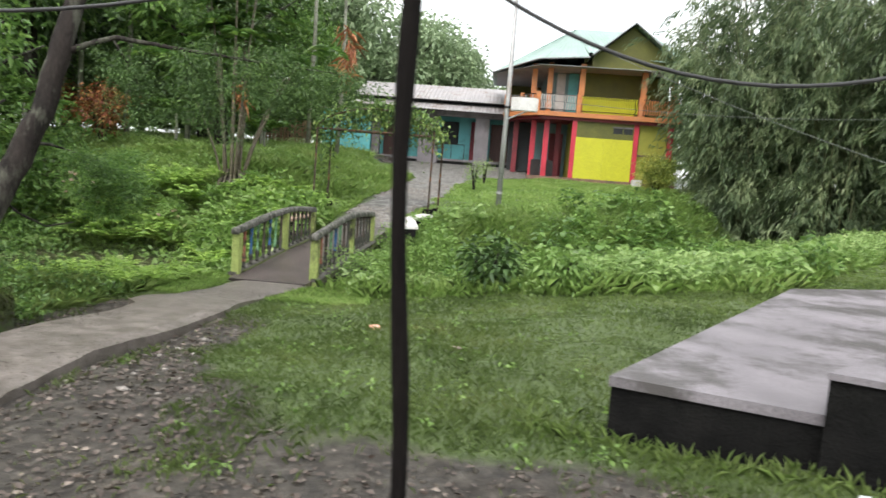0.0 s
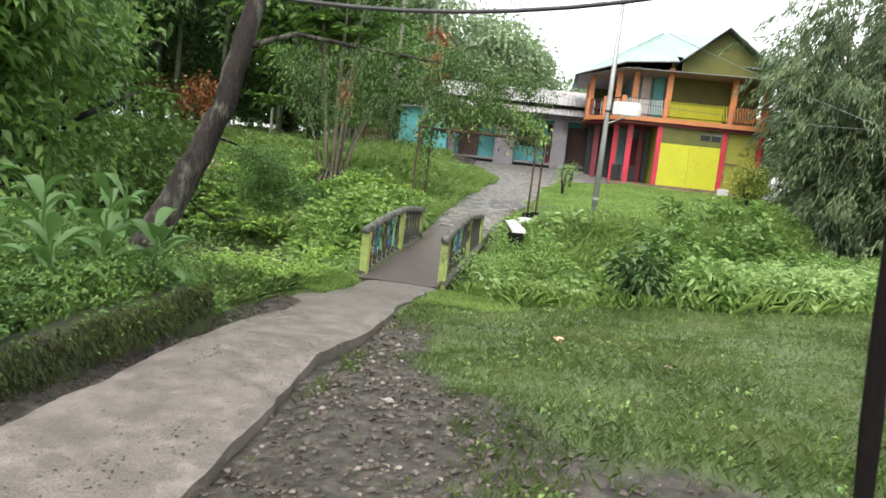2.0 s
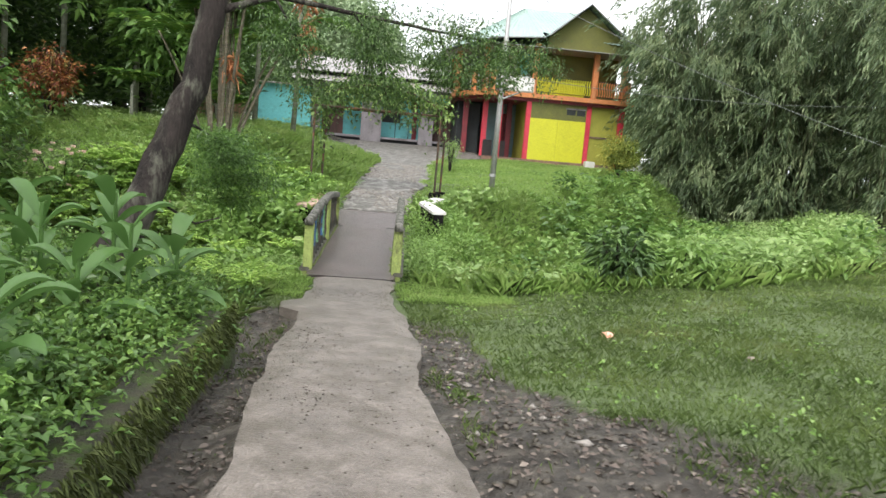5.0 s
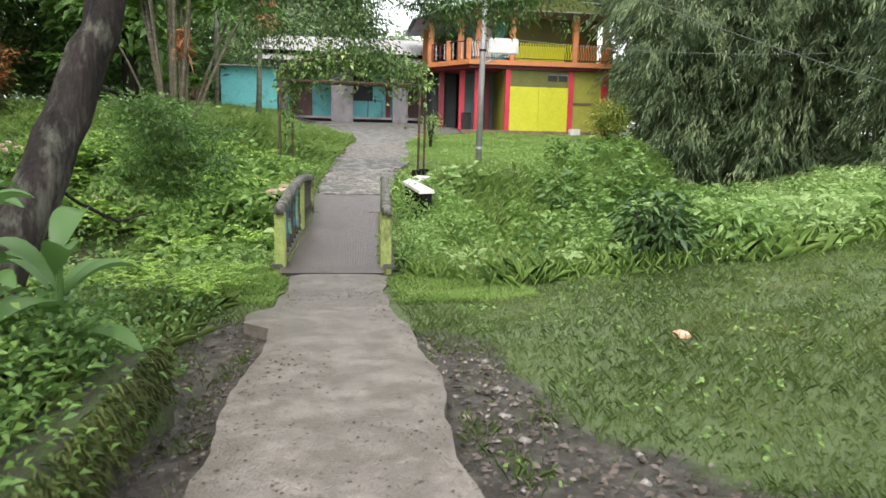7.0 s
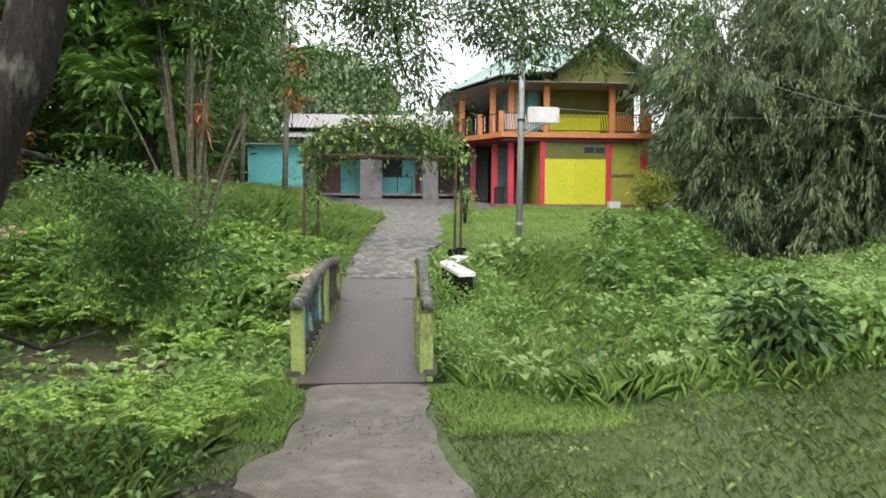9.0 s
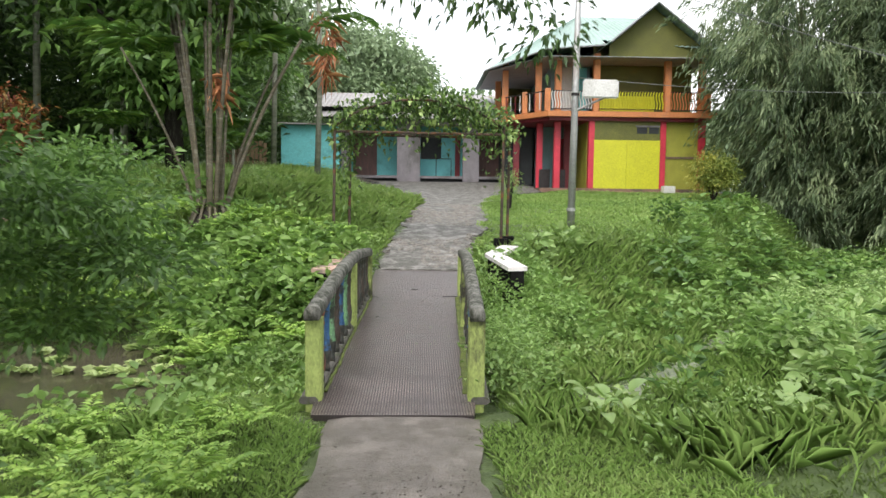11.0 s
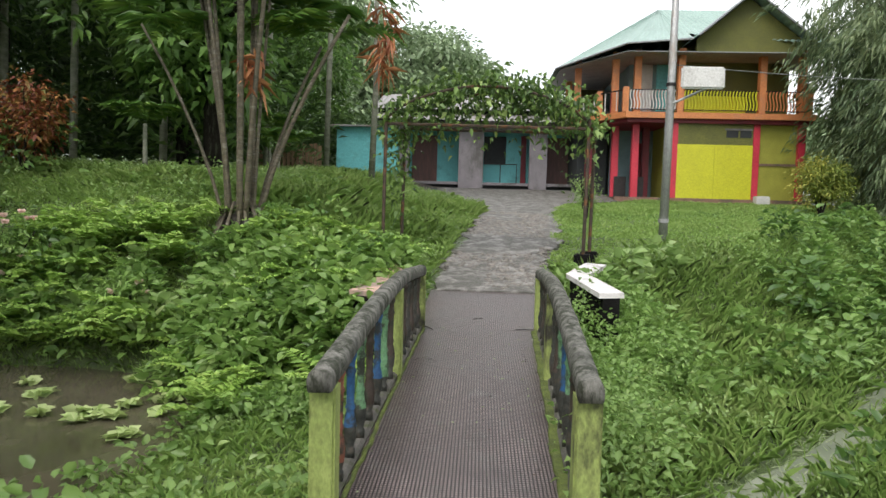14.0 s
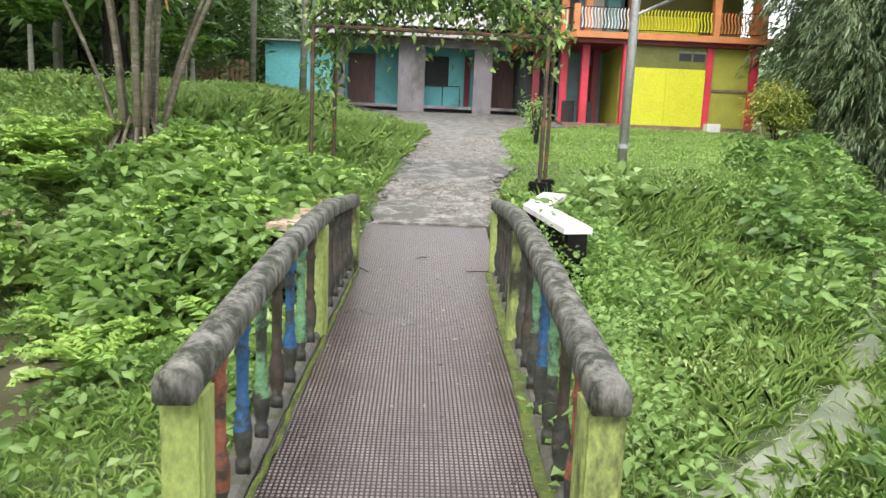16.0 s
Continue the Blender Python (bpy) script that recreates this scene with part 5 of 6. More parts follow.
clumps("wall_weeds", p, 0.40, 30, 0.042, TREE_LEAF, "weeds growing over the low wall", lower=0.05)
p = scatter(1300, -4.5, -4.32, 1.5, 7.6, lambda x, y: 0.2 + 0.8 * (vnoise(x, y, 0.4, 3) > 0.5))
blades("wall_grass", p, 0.20, 0.008, LAWN_BRIGHT, "grass hanging over the low wall", 0.5)


n = 5200
wy = RNG.uniform(1.5, 7.5, n)
wz = RNG.uniform(0.02, 0.33, n)
tagged(leaves("wall_moss", np.column_stack([-4.20 + 0 * wy, wy, wz]), np.stack([RNG.uniform(0.3, 1.0, n), RNG.normal(0, 0.6, n), RNG.normal(-0.6, 0.5, n)], 1), RNG.uniform(0.02, 0.07, n), 0.012, MOSS_LEAF, curl=0.3), "dark green moss and fine hanging growth on the low wall", "moss", kind="stuff")


def ferns(name, pts, size, label):
    """Arching fern fronds, each a row of paired leaflets."""
    n, nf, nl = len(pts), 7, 26
    z = height(pts[:, 0], pts[:, 1])
    i = np.repeat(np.arange(n), nf)
    a = RNG.uniform(0, 2 * np.pi, len(i))
    el = RNG.uniform(0.6, 1.3, len(i))
    L = size * RNG.uniform(0.6, 1.2, len(i))
    f = np.repeat(np.arange(len(i)), nl)
    u = np.tile(np.repeat(np.linspace(0.15, 1, nl // 2), 2), len(i))
    s = np.tile([1.0, -1.0], len(f) // 2)
    d = np.stack([np.cos(a), np.sin(a), el], 1)
    d /= np.linalg.norm(d, axis=1, keepdims=True)
    foot = np.column_stack([pts[i], z[i] + 0.28 * size])
    P = foot[f] + d[f] * (L[f] * u)[:, None]
    P[:, 2] -= 0.45 * L[f] * u * u
    side = np.stack([-np.sin(a), np.cos(a), 0 * a], 1)
    W = side[f] * s[:, None] + d[f] * 0.4
    tagged(leaves(name, P, W, L[f] * 0.26 * (1.08 - u), L[f] * 0.06, FERN, curl=0.15), label, "fern", kind="stuff")


p = scatter(330, -10.5, -4.7, 16.0, 20.6, lambda x, y: left_bank(x, y) * (vnoise(x, y, 0.9, 3) > 0.4))
ferns("ferns", p, 0.95, "light green ferns on the pond bank")
p = scatter(60, -6.4, -4.4, 10.0, 12.0, lambda x, y: 0.6 + 0 * x)
ferns("ferns", p, 0.4, "light green ferns by the path")

# separate taller plants that break up the carpet of weeds
for x0, x1, y0, y1, n, keep in ((-12, -4.6, 17.0, 20.4, 90, left_bank), (-2.4, 9.0, 13, 27, 120, ditch)):
    for mat, size, tall, lab in ((WEED, 0.16, 0.62, "bushy broad-leaved weed"), (TREE_LEAF, 0.13, 0.75, "dark bushy weed"), (WEED_PALE, 0.19, 0.55, "pale bushy weed")):
        p = scatter(n, x0, x1, y0, y1, lambda x, y: keep(x, y) * (1 - channel(x, y)) * 0.45 * (1 - 0.85 * smooth(18.6, 17.2, y - 0.9 * x) * (1 - smooth(0.3, 1.0, x) * (y < chan_y(x))) * (x > -2.8)))
        clumps("bushy_weeds", p, tall * RNG.uniform(0.6, 1.3, len(p)), 70, size, mat, lab + " standing above the rest", wide=0.5, aspect=0.55)
p = scatter(12000, -2.6, 6.5, 13, 26, lambda x, y: channel(x, y) * (vnoise(x, y, 0.5, 11) > 0.66))
blades("stream_tufts", p, 0.22, 0.008, GRASS_BRIGHT, "tufts of grass standing in the ditch water", 0.4)
p = scatter(30000, -2.6, 6.5, 13, 25, lambda x, y: channel(x, y) * (0.25 + 0.75 * (vnoise(x, y, 0.35, 3) > 0.5)))
z = height(p[:, 0], p[:, 1]) + 0.05
a = RNG.normal(0.85, 0.7, len(p))
tagged(leaves("flattened_reeds", np.column_stack([p, z]), np.stack([np.cos(a), np.sin(a), RNG.uniform(0.0, 0.35, len(p))], 1), 0.16 * RNG.uniform(0.5, 1.4, len(p)), 0.008, REED, fold=0.1, curl=0.1), "pale wet reeds laid flat by the water", "reeds", kind="stuff")

# dark undergrowth closing the grove
p = scatter(2100, -42, -9.5, 24, 52, lambda x, y: smooth(0, 3, y - 25.5 + 0.25 * (x + 9)) * ((x < -10.2) | (y > 47)))
clumps("grove_undergrowth", p, 2.2 + 2.6 * vnoise(p[:, 0], p[:, 1], 3.0), 28, 0.46, DARK_LEAF, "dark undergrowth under the grove trees", wide=0.45, aspect=0.2)
p = scatter(900, -30, -8.5, 9, 24, lambda x, y: (x < -10.8 - 0.1 * (y - 10)) * 0.8)
clumps("grove_undergrowth", p, 0.9 + 1.6 * vnoise(p[:, 0], p[:, 1], 2.0) , 40, 0.17, TREE_LEAF, "shrubby undergrowth at the grove edge", wide=0.5)
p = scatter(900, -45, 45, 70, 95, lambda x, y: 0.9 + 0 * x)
clumps("far_woods", p, 5 + 4 * vnoise(p[:, 0], p[:, 1], 6.0), 34, 0.9, HAZED_LEAF, "distant woods behind the houses", wide=0.5)
p = scatter(700, 10, 45, 24, 60, lambda x, y: smooth(0, 4, x - 12 - 0.25 * (y - 30)))
clumps("bamboo_undergrowth", p, 1.4, 40, 0.24, DARK_LEAF, "dark undergrowth below the bamboo", wide=0.6)

# trampled leaf litter on the mud
def litter_bits(name, n, x0, x1, y0, y1, size, material, label):
    q = scatter(n, x0, x1, y0, y1, lambda x, y: smooth(0.3, 0.8, bare(x, y)) * ~on_paving(x, y, -0.05))
    base = np.column_stack([q, height(q[:, 0], q[:, 1]) + 0.012])
    a = RNG.uniform(0, 2 * np.pi, len(q))
    way = np.stack([np.cos(a), np.sin(a), RNG.normal(0.1, 0.15, len(q))], 1)
    L = size * RNG.uniform(0.4, 1.4, len(q))
    tagged(leaves(name, base, way, L, L * 0.55, material, fold=0.2, curl=0.05), label, "leaf litter", kind="stuff")
def clods(name, n, x0, x1, y0, y1, size, keep, zfun, material, label, category):
    """Small broken lumps, each an uneven octahedron."""
    q = scatter(n, x0, x1, y0, y1, keep)
    n = len(q)
    octa = np.array([[1, 0, 0], [0, 1, 0], [-1, 0, 0], [0, -1, 0], [0.2, 0.1, 0.42], [0, 0, -0.5]], float)
    r = size * RNG.uniform(0.3, 1.0, n) ** 1.5
    v = octa[None] * r[:, None, None] * RNG.uniform(0.45, 1.4, (n, 6, 1)) + RNG.normal(0, 0.2, (n, 6, 3)) * np.array([1, 1, 0.4]) * r[:, None, None]
    v[:, :, :2] += q[:, None, :]
    v[:, :, 2] += (zfun(q[:, 0], q[:, 1]) + r * 0.15)[:, None]
    f = np.array([[0, 1, 4], [1, 2, 4], [2, 3, 4], [3, 0, 4], [1, 0, 5], [2, 1, 5], [3, 2, 5], [0, 3, 5]])
    tris = (np.arange(n)[:, None, None] * 6 + f[None]).reshape(-1)
    me = bpy.data.meshes.new(name)
    me.vertices.add(6 * n)
    me.vertices.foreach_set("co", v.astype(np.float32).ravel())
    me.loops.add(len(tris))
    me.loops.foreach_set("vertex_index", tris.astype(np.int32))
    me.polygons.add(8 * n)
    me.polygons.foreach_set("loop_start", np.arange(8 * n, dtype=np.int32) * 3)
    me.update(calc_edges=True)
    tagged(link_mesh(name, me, material), label, category, kind="stuff")


PATH_Z = lambda x, y: np.interp(y, [3, 4.4, 6.6, 7.8, 8.5, 9.3, 9.8, 11.2, 12.42], [0.17, 0.16, 0.09, 0.0, -0.07, -0.113, -0.15, -0.3, -0.395])
MUD = surface("wet_mud_lumps", (0.11, 0.092, 0.07), (0.03, 0.025, 0.018), 0.55, 9, 60, 0.4)
muddy = lambda x, y: smooth(0.35, 0.8, bare(x, y)) * ~on_paving(x, y, 0.02)
clods("mud_lumps", 11000, -4.7, 3, 2.2, 10.2, 0.034, lambda x, y: muddy(x, y) * (0.25 + 0.75 * (vnoise(x, y, 0.6, 4) > 0.5)), height, MUD, "wet clods of trodden mud", "mud")
clods("cement_rubble", 150, -3.0, -1.6, 5.5, 10.6, 0.05, lambda x, y: muddy(x, y) * 0.8, height, RUBBLE, "broken cement crumbs beside the path", "rubble")
clods("path_grit", 3200, -3.95, -2.85, 3.5, 12.4, 0.010, lambda x, y: 0.25 + 0.75 * (vnoise(x, y, 0.5, 8) > 0.55), PATH_Z, MUD, "dark crumbs of soil on the path", "grit")
clods("deck_grit", 500, -4.15, -2.85, 12.6, 19.3, 0.012, lambda x, y: 0.3 + 0.7 * (np.abs(x - BX(y)) > 0.45), lambda x, y: DECK(y), DRY, "bits of leaf and grit on the bridge deck", "grit")
clods("road_stones", 4500, -4.1, -1.6, 19.5, 28, 0.07, lambda x, y: (np.abs(x - path_mid(y)) < 0.8) * (vnoise(x, y, 0.9, 6) > 0.3), lambda x, y: np.interp(y, [19.35, 20.3, 21.3, 23, 26, 29.5], [0.02, 0.17, 0.36, 0.60, 0.86, 1.12]) - 0.012, RUBBLE, "loose stones bedded in the drive", "stones")
litter_bits("leaf_litter", 22000, -4.6, 3, 2, 10.5, 0.04, DRY, "trodden dead leaves and bits in the mud")


def tree_limbs(points_radii, name, material, parent):
    bm = bmesh.new()
    for pts, rad in points_radii:
        tube(pts, rad, 9, bm)
    return part(name, bm, material, parent, smooth=True)


def crown(name, centres, spread, per, size, material, parent, aspect=0.45, up=-0.15, curl=0.3):
    """Sprays of leaves round many twig ends."""
    c = np.asarray(centres, float)
    i = np.repeat(np.arange(len(c)), per)
    off = RNG.normal(size=(len(i), 3)) * np.array([spread, spread, spread * 0.6])
    way = off + RNG.normal(0, 0.5 * spread, (len(i), 3))
    way[:, 2] += up * spread
    L = size * RNG.uniform(0.6, 1.3, len(i))
    return leaves(name, c[i] + off, way, L, L * aspect, material, parent, curl=curl)


def blob_points(n, centre, radii, rough=0.25, shell=0.55):
    d = unit(n)
    r = shell + (1 - shell) * RNG.uniform(size=n)
    r *= 1 + rough * (vnoise(d[:, 0] * 5 + d[:, 2] * 3, d[:, 1] * 5, 1.3) - 0.5) * 2
    return np.asarray(centre) + d * r[:, None] * np.asarray(radii)


# the leaning tree beside the path
lean = thing("leaning_tree", (-5.2, 7.95, 0.0), "leaning dark-barked tree with feathery hanging foliage", "tree")
def limb(pts, r0, r1, n=14, seed=0):
    """A limb with a wandering line and knotty girth."""
    p = np.array(pts, float)
    t = np.linspace(0, len(p) - 1, n)
    q = np.stack([np.interp(t, np.arange(len(p)), p[:, k]) for k in range(3)], 1)
    rad = np.linspace(r0, r1, n)
    w = np.random.RandomState(seed)
    q[1:-1] += w.normal(0, 0.12, (n - 2, 3)) * rad[1:-1, None]
    return [tuple(v) for v in q], list(rad * (1 + w.normal(0, 0.05, n)))


tree_limbs([limb([(-5.54, 8.1, -0.3), (-5.44, 8.25, 0.0), (-5.27, 8.5, 0.7), (-5.07, 8.8, 1.3), (-4.90, 8.96, 1.9), (-4.80, 9.12, 2.6), (-4.70, 9.4, 3.6), (-4.8, 9.6, 5.0)], 0.175, 0.08, 26, 1),
            limb([(-4.86, 9.1, 2.5), (-4.3, 9.2, 2.72), (-3.6, 9.3, 2.66), (-2.8, 9.45, 2.6), (-1.9, 9.7, 2.55)], 0.035, 0.006, 16, 2),
            limb([(-3.6, 9.3, 2.66), (-3.35, 9.35, 2.35), (-3.28, 9.4, 2.02), (-3.2, 9.4, 1.86)], 0.011, 0.003, 9, 3),
            limb([(-2.8, 9.45, 2.6), (-2.7, 9.5, 2.35), (-2.62, 9.55, 2.15)], 0.010, 0.003, 8, 4),
            limb([(-4.3, 9.2, 2.72), (-4.1, 9.25, 2.4), (-3.95, 9.3, 2.05)], 0.014, 0.004, 8, 8),
            limb([(-4.8, 9.2, 3.0), (-4.7, 9.9, 3.9), (-5.0, 11.0, 4.2)], 0.055, 0.02, 10, 5),
            limb([(-5.05, 8.88, 1.55), (-4.98, 9.3, 1.52), (-4.85, 9.9, 1.38)], 0.022, 0.006, 8, 6),
            limb([(-5.22, 8.65, 1.0), (-5.02, 8.75, 0.80), (-4.85, 8.95, 0.66), (-4.7, 9.2, 0.70)], 0.014, 0.007, 10, 7)], "trunk", BARK, lean)
def spray(a, b, n, out):
    """Twig ends along a hanging branchlet."""
    u = RNG.uniform(0.15, 1, n)[:, None]
    return np.asarray(a) + (np.asarray(b) - np.asarray(a)) * u + RNG.normal(0, out, (n, 3)) * np.array([1, 1, 0.7])
cc = np.concatenate([blob_points(110, (-4.9, 10.2, 4.0), (2.2, 2.0, 1.0)), blob_points(45, (-3.4, 9.6, 3.5), (1.6, 1.0, 0.5)), blob_points(80, (-6.4, 9.2, 3.6), (1.3, 1.3, 0.9)),
                     spray((-3.6, 9.3, 2.6), (-3.22, 9.4, 1.84), 50, 0.10), spray((-3.4, 9.3, 2.62), (-3.3, 9.3, 2.2), 30, 0.12), spray((-2.95, 9.4, 2.6), (-2.6, 9.55, 2.12), 62, 0.13), spray((-2.4, 9.55, 2.6), (-2.1, 9.7, 2.18), 58, 0.13), spray((-1.95, 9.7, 2.55), (-1.65, 9.8, 2.3), 30, 0.12), spray((-4.3, 9.2, 2.7), (-3.9, 9.3, 1.88), 72, 0.13), spray((-3.9, 9.2, 2.7), (-2.2, 9.6, 2.62), 40, 0.12)])
# crown in darker leaves than the low branch: backlit silhouette put into colour
crown("crown", cc, 0.07, 58, 0.032, DARK_LEAF, lean, aspect=0.4, up=-0.6)
crown("low_branch", np.concatenate([blob_points(44, (-4.80, 10.0, 1.26), (0.55, 0.5, 0.07), shell=0.1), blob_points(44, (-4.85, 10.0, 1.02), (0.6, 0.5, 0.07), shell=0.1), blob_points(22, (-4.75, 10.0, 0.80), (0.42, 0.4, 0.06), shell=0.1), blob_points(16, (-4.9, 9.5, 1.42), (0.3, 0.3, 0.08), shell=0.2), blob_points(26, (-5.0, 10.8, 1.42), (0.42, 0.3, 0.08), shell=0.1), blob_points(26, (-5.05, 10.9, 1.15), (0.45, 0.3, 0.08), shell=0.1)]), 0.07, 52, 0.046, TREE_LEAF, lean, aspect=0.42, up=-0.1, curl=0.15)

# clump of slender palms
palms = thing("cane_palm_clump", (-7.2, 20.5, 0.3), "clump of slender ringed palm canes in the weeds", "palm")
rs = np.random.RandomState(5)
canes = []
for k in range(18):
    a, t = k * 2.4 + rs.uniform(0, 0.6), rs.uniform(0.1, 1.0) ** 1.2 * 1.9
    x, y = -7.2 + 0.2 * math.cos(a), 20.5 + 0.2 * math.sin(a)
    ex, ey = -7.2 + t * math.cos(a), 20.5 + t * math.sin(a) * 0.8
    h = rs.uniform(4.4, 6.8) - 0.5 * t
    canes.append((ex, ey, h))
    r0 = rs.uniform(0.028, 0.05)
    part("cane", tube([(x + (ex - x) * u ** 1.5, y + (ey - y) * u ** 1.5, 0.4 + (h - 0.4) * u) for u in np.linspace(0, 1, 7)], [r0 * (1 - 0.4 * u) for u in np.linspace(0, 1, 7)], 8), CANE, palms, smooth=True)
part("root_mass", tube([(-7.2, 20.5, 0.2), (-7.2, 20.5, 0.6), (-7.2, 20.5, 0.85), (-7.2, 20.5, 1.15)], [0.55, 0.42, 0.3, 0.12], 14), BARK, palms, smooth=True)
for k in range(16):
    a, r = k * 0.39 + rs.uniform(0, 0.3), rs.uniform(0.5, 0.75)
    part("aerial_root", tube([(-7.2 + 0.2 * math.cos(a), 20.5 + 0.2 * math.sin(a), 1.15), (-7.2 + 0.36 * math.cos(a), 20.5 + 0.36 * math.sin(a), 0.8), (-7.2 + r * math.cos(a), 20.5 + r * math.sin(a), 0.2)], [0.02, 0.03, 0.025], 6), CANE, palms, smooth=True)


def frond(name, foot, way, length, droop, n, leaflet, width, material, parent):
    """A palm frond: a bent midrib with two rows of leaflets."""
    foot, way = Vector(foot), Vector(way).normalized()
    pts = [foot + way * (length * u) - Vector((0, 0, droop * length * u * u)) for u in np.linspace(0, 1, 8)]
    rib = tube(pts, [0.014 * (1 - 0.8 * u) for u in np.linspace(0, 1, 8)], 5)
    us = np.repeat(np.linspace(0.18, 0.98, n), 2)
    sgn = np.tile([1, -1], n)
    P = np.array([list(foot + way * (length * u) - Vector((0, 0, droop * length * u * u))) for u in us])
    side = np.array(way.cross(Vector((0, 0, 1))).normalized())
    W = side * sgn[:, None] + np.array(way) * 0.55 + np.array([0, 0, -0.25]) + RNG.normal(0, 0.08, (len(us), 3))
    ob = leaves(name, P, W, leaflet * np.sin(np.pi * (0.12 + 0.8 * us)), width, material, parent, curl=0.25)
    part("midrib", rib, material, ob)
    return ob


for ex, ey, h in canes:
    for k in range(5):
        a = rs.uniform(0, 6.28)
        frond("frond", (ex, ey, h), (math.cos(a), math.sin(a), 0.9), rs.uniform(1.4, 2.2), 0.65, 22, 0.55, 0.05, PALM_LEAF, palms)
DRY_PALM = leaf_material("dry_orange_palm_leaf", [(0.0, (0.22, 0.08, 0.04)), (0.6, (0.45, 0.19, 0.08)), (1.0, (0.6, 0.33, 0.15))], through=0.15)
n = 46
leaves("dry_sheath", np.array([-6.95, 20.25, 3.15]) + RNG.normal(0, 1, (n, 3)) * np.array([0.10, 0.10, 0.16]), unit(n, -1.2), RNG.uniform(0.2, 0.45, n), 0.07, DRY_PALM, palms, label="dry orange palm sheath")["kind"] = "stuff"

# young palm, croton and areca trunks by the dark grove
def small_palm(x, y, h, label):
    g = float(height(x, y))
    t = thing("young_palm", (x, y, g), label, "palm")
    part("stem", tube([(x, y, g - 0.1), (x, y, g + h)], [0.06, 0.04], 8), ARECA, t, smooth=True)
    for k in range(8):
        a = k * 0.8 + x
        frond("frond", (x, y, g + h), (math.cos(a), math.sin(a), 1.1), 1.3, 0.5, 16, 0.4, 0.07, PALM_LEAF, t)
for x, y, h in ((-10.65, 24.5, 1.1), (-13.6, 22.0, 1.2), (-9.0, 28.0, 1.2), (-15.5, 24, 1.5), (-8.2, 26, 0.7)):
    small_palm(x, y, h, "young areca palm with fresh yellow-green fronds")
for x, y, h in ((-11.4, 27, 9), (-13.7, 27, 9), (-6.7, 30.5, 6.5), (-12.2, 31, 9), (-10.0, 31, 10), (-15.5, 27, 9.5), (-8.6, 33, 10), (-18, 30, 9), (-13.8, 33, 11)):
    g = float(height(x, y))
    t = thing("areca_palm", (x, y, g), "tall thin areca palm with a pale ringed trunk", "palm", "areca palms")
    part("trunk", tube([(x, y, g - 0.2), (x + 0.1, y, g + h * 0.5), (x + 0.05, y, g + h)], [0.10, 0.085, 0.06], 9), ARECA, t, smooth=True)
    for k in range(9):
        a = k * 0.7 + y
        frond("frond", (x + 0.05, y, g + h), (math.cos(a), math.sin(a), 0.9), 2.4, 0.6, 20, 0.6, 0.07, PALM_LEAF, t)


def bush(x, y, r, h, material, label, n=90, size=0.13, name="bush", per=22, g=None):
    g = float(height(x, y)) if g is None else g
    t = thing(name, (x, y, g), label, "bush")
    rs2 = np.random.RandomState(int(abs(x * 31 + y * 17)))
    bm = bmesh.new()
    for k in range(6):
        a = k * 1.05
        tube([(x, y, g - 0.05), (x + 0.4 * r * math.cos(a), y + 0.4 * r * math.sin(a), g + h * 0.5), (x + 0.7 * r * math.cos(a), y + 0.7 * r * math.sin(a), g + h * 0.8)], [0.03, 0.02, 0.008], 6, bm)
    part("branching_stem", bm, BARK, t)
    crown("foliage", blob_points(n, (x, y, g + h * 0.58), (r, r, h * 0.42), shell=0.35), 0.13 * max(1, r), per, size, material, t)
    return t
bush(-12.3, 23.0, 0.85, 2.0, CROTON_LEAF, "croton bush with red and orange leaves", name="croton_bush")
bush(-16.0, 26.5, 1.0, 2.0, CROTON_LEAF, "croton bush with red and orange leaves", name="croton_bush")
bush(6.05, 30.0, 0.68, 1.7, YELLOW_LEAF, "rounded bush with yellow-green leaves", n=240, size=0.085, per=34)
bush(-0.1, 11.4, 0.35, 0.75, DARK_LEAF, "dark green leafy weed at the lawn edge", n=40, size=0.13)
bush(0.9, 11.6, 0.35, 0.6, WEED, "green leafy weed at the lawn edge", n=40, size=0.13)
def roses(x, y, r, h, n, label):
    """A rose bush with separate open blooms, each a rosette of petals."""
    t = bush(x, y, r, h, WEED, label, n=int(75 * r), per=22, size=0.10, name="rose_bush")
    for c in blob_points(n, (x, y - 0.05, float(height(x, y)) + h * 0.65), (r, r * 0.9, h * 0.4), shell=0.85):
        a = np.arange(11) * 2.4
        way = np.stack([np.cos(a), np.sin(a), 0.25 + 0.09 * np.arange(11)], 1)
        leaves("bloom", np.repeat(c[None], 11, 0), way, 0.075, 0.07, PETAL, t, curl=-0.15, full=True)
roses(-10.5, 19.6, 0.8, 1.3, 26, "rose bush with pale pink blooms")
roses(-8.2, 18.9, 0.4, 0.7, 8, "low rose bush with pink blooms")
bush(-0.9, 27.0, 0.2, 1.1, WEED, "small leafy sapling on the lawn", n=20, size=0.07)
bush(-0.6, 29.5, 0.15, 1.0, WEED_PALE, "thin sapling beside the drive", n=14, size=0.07)

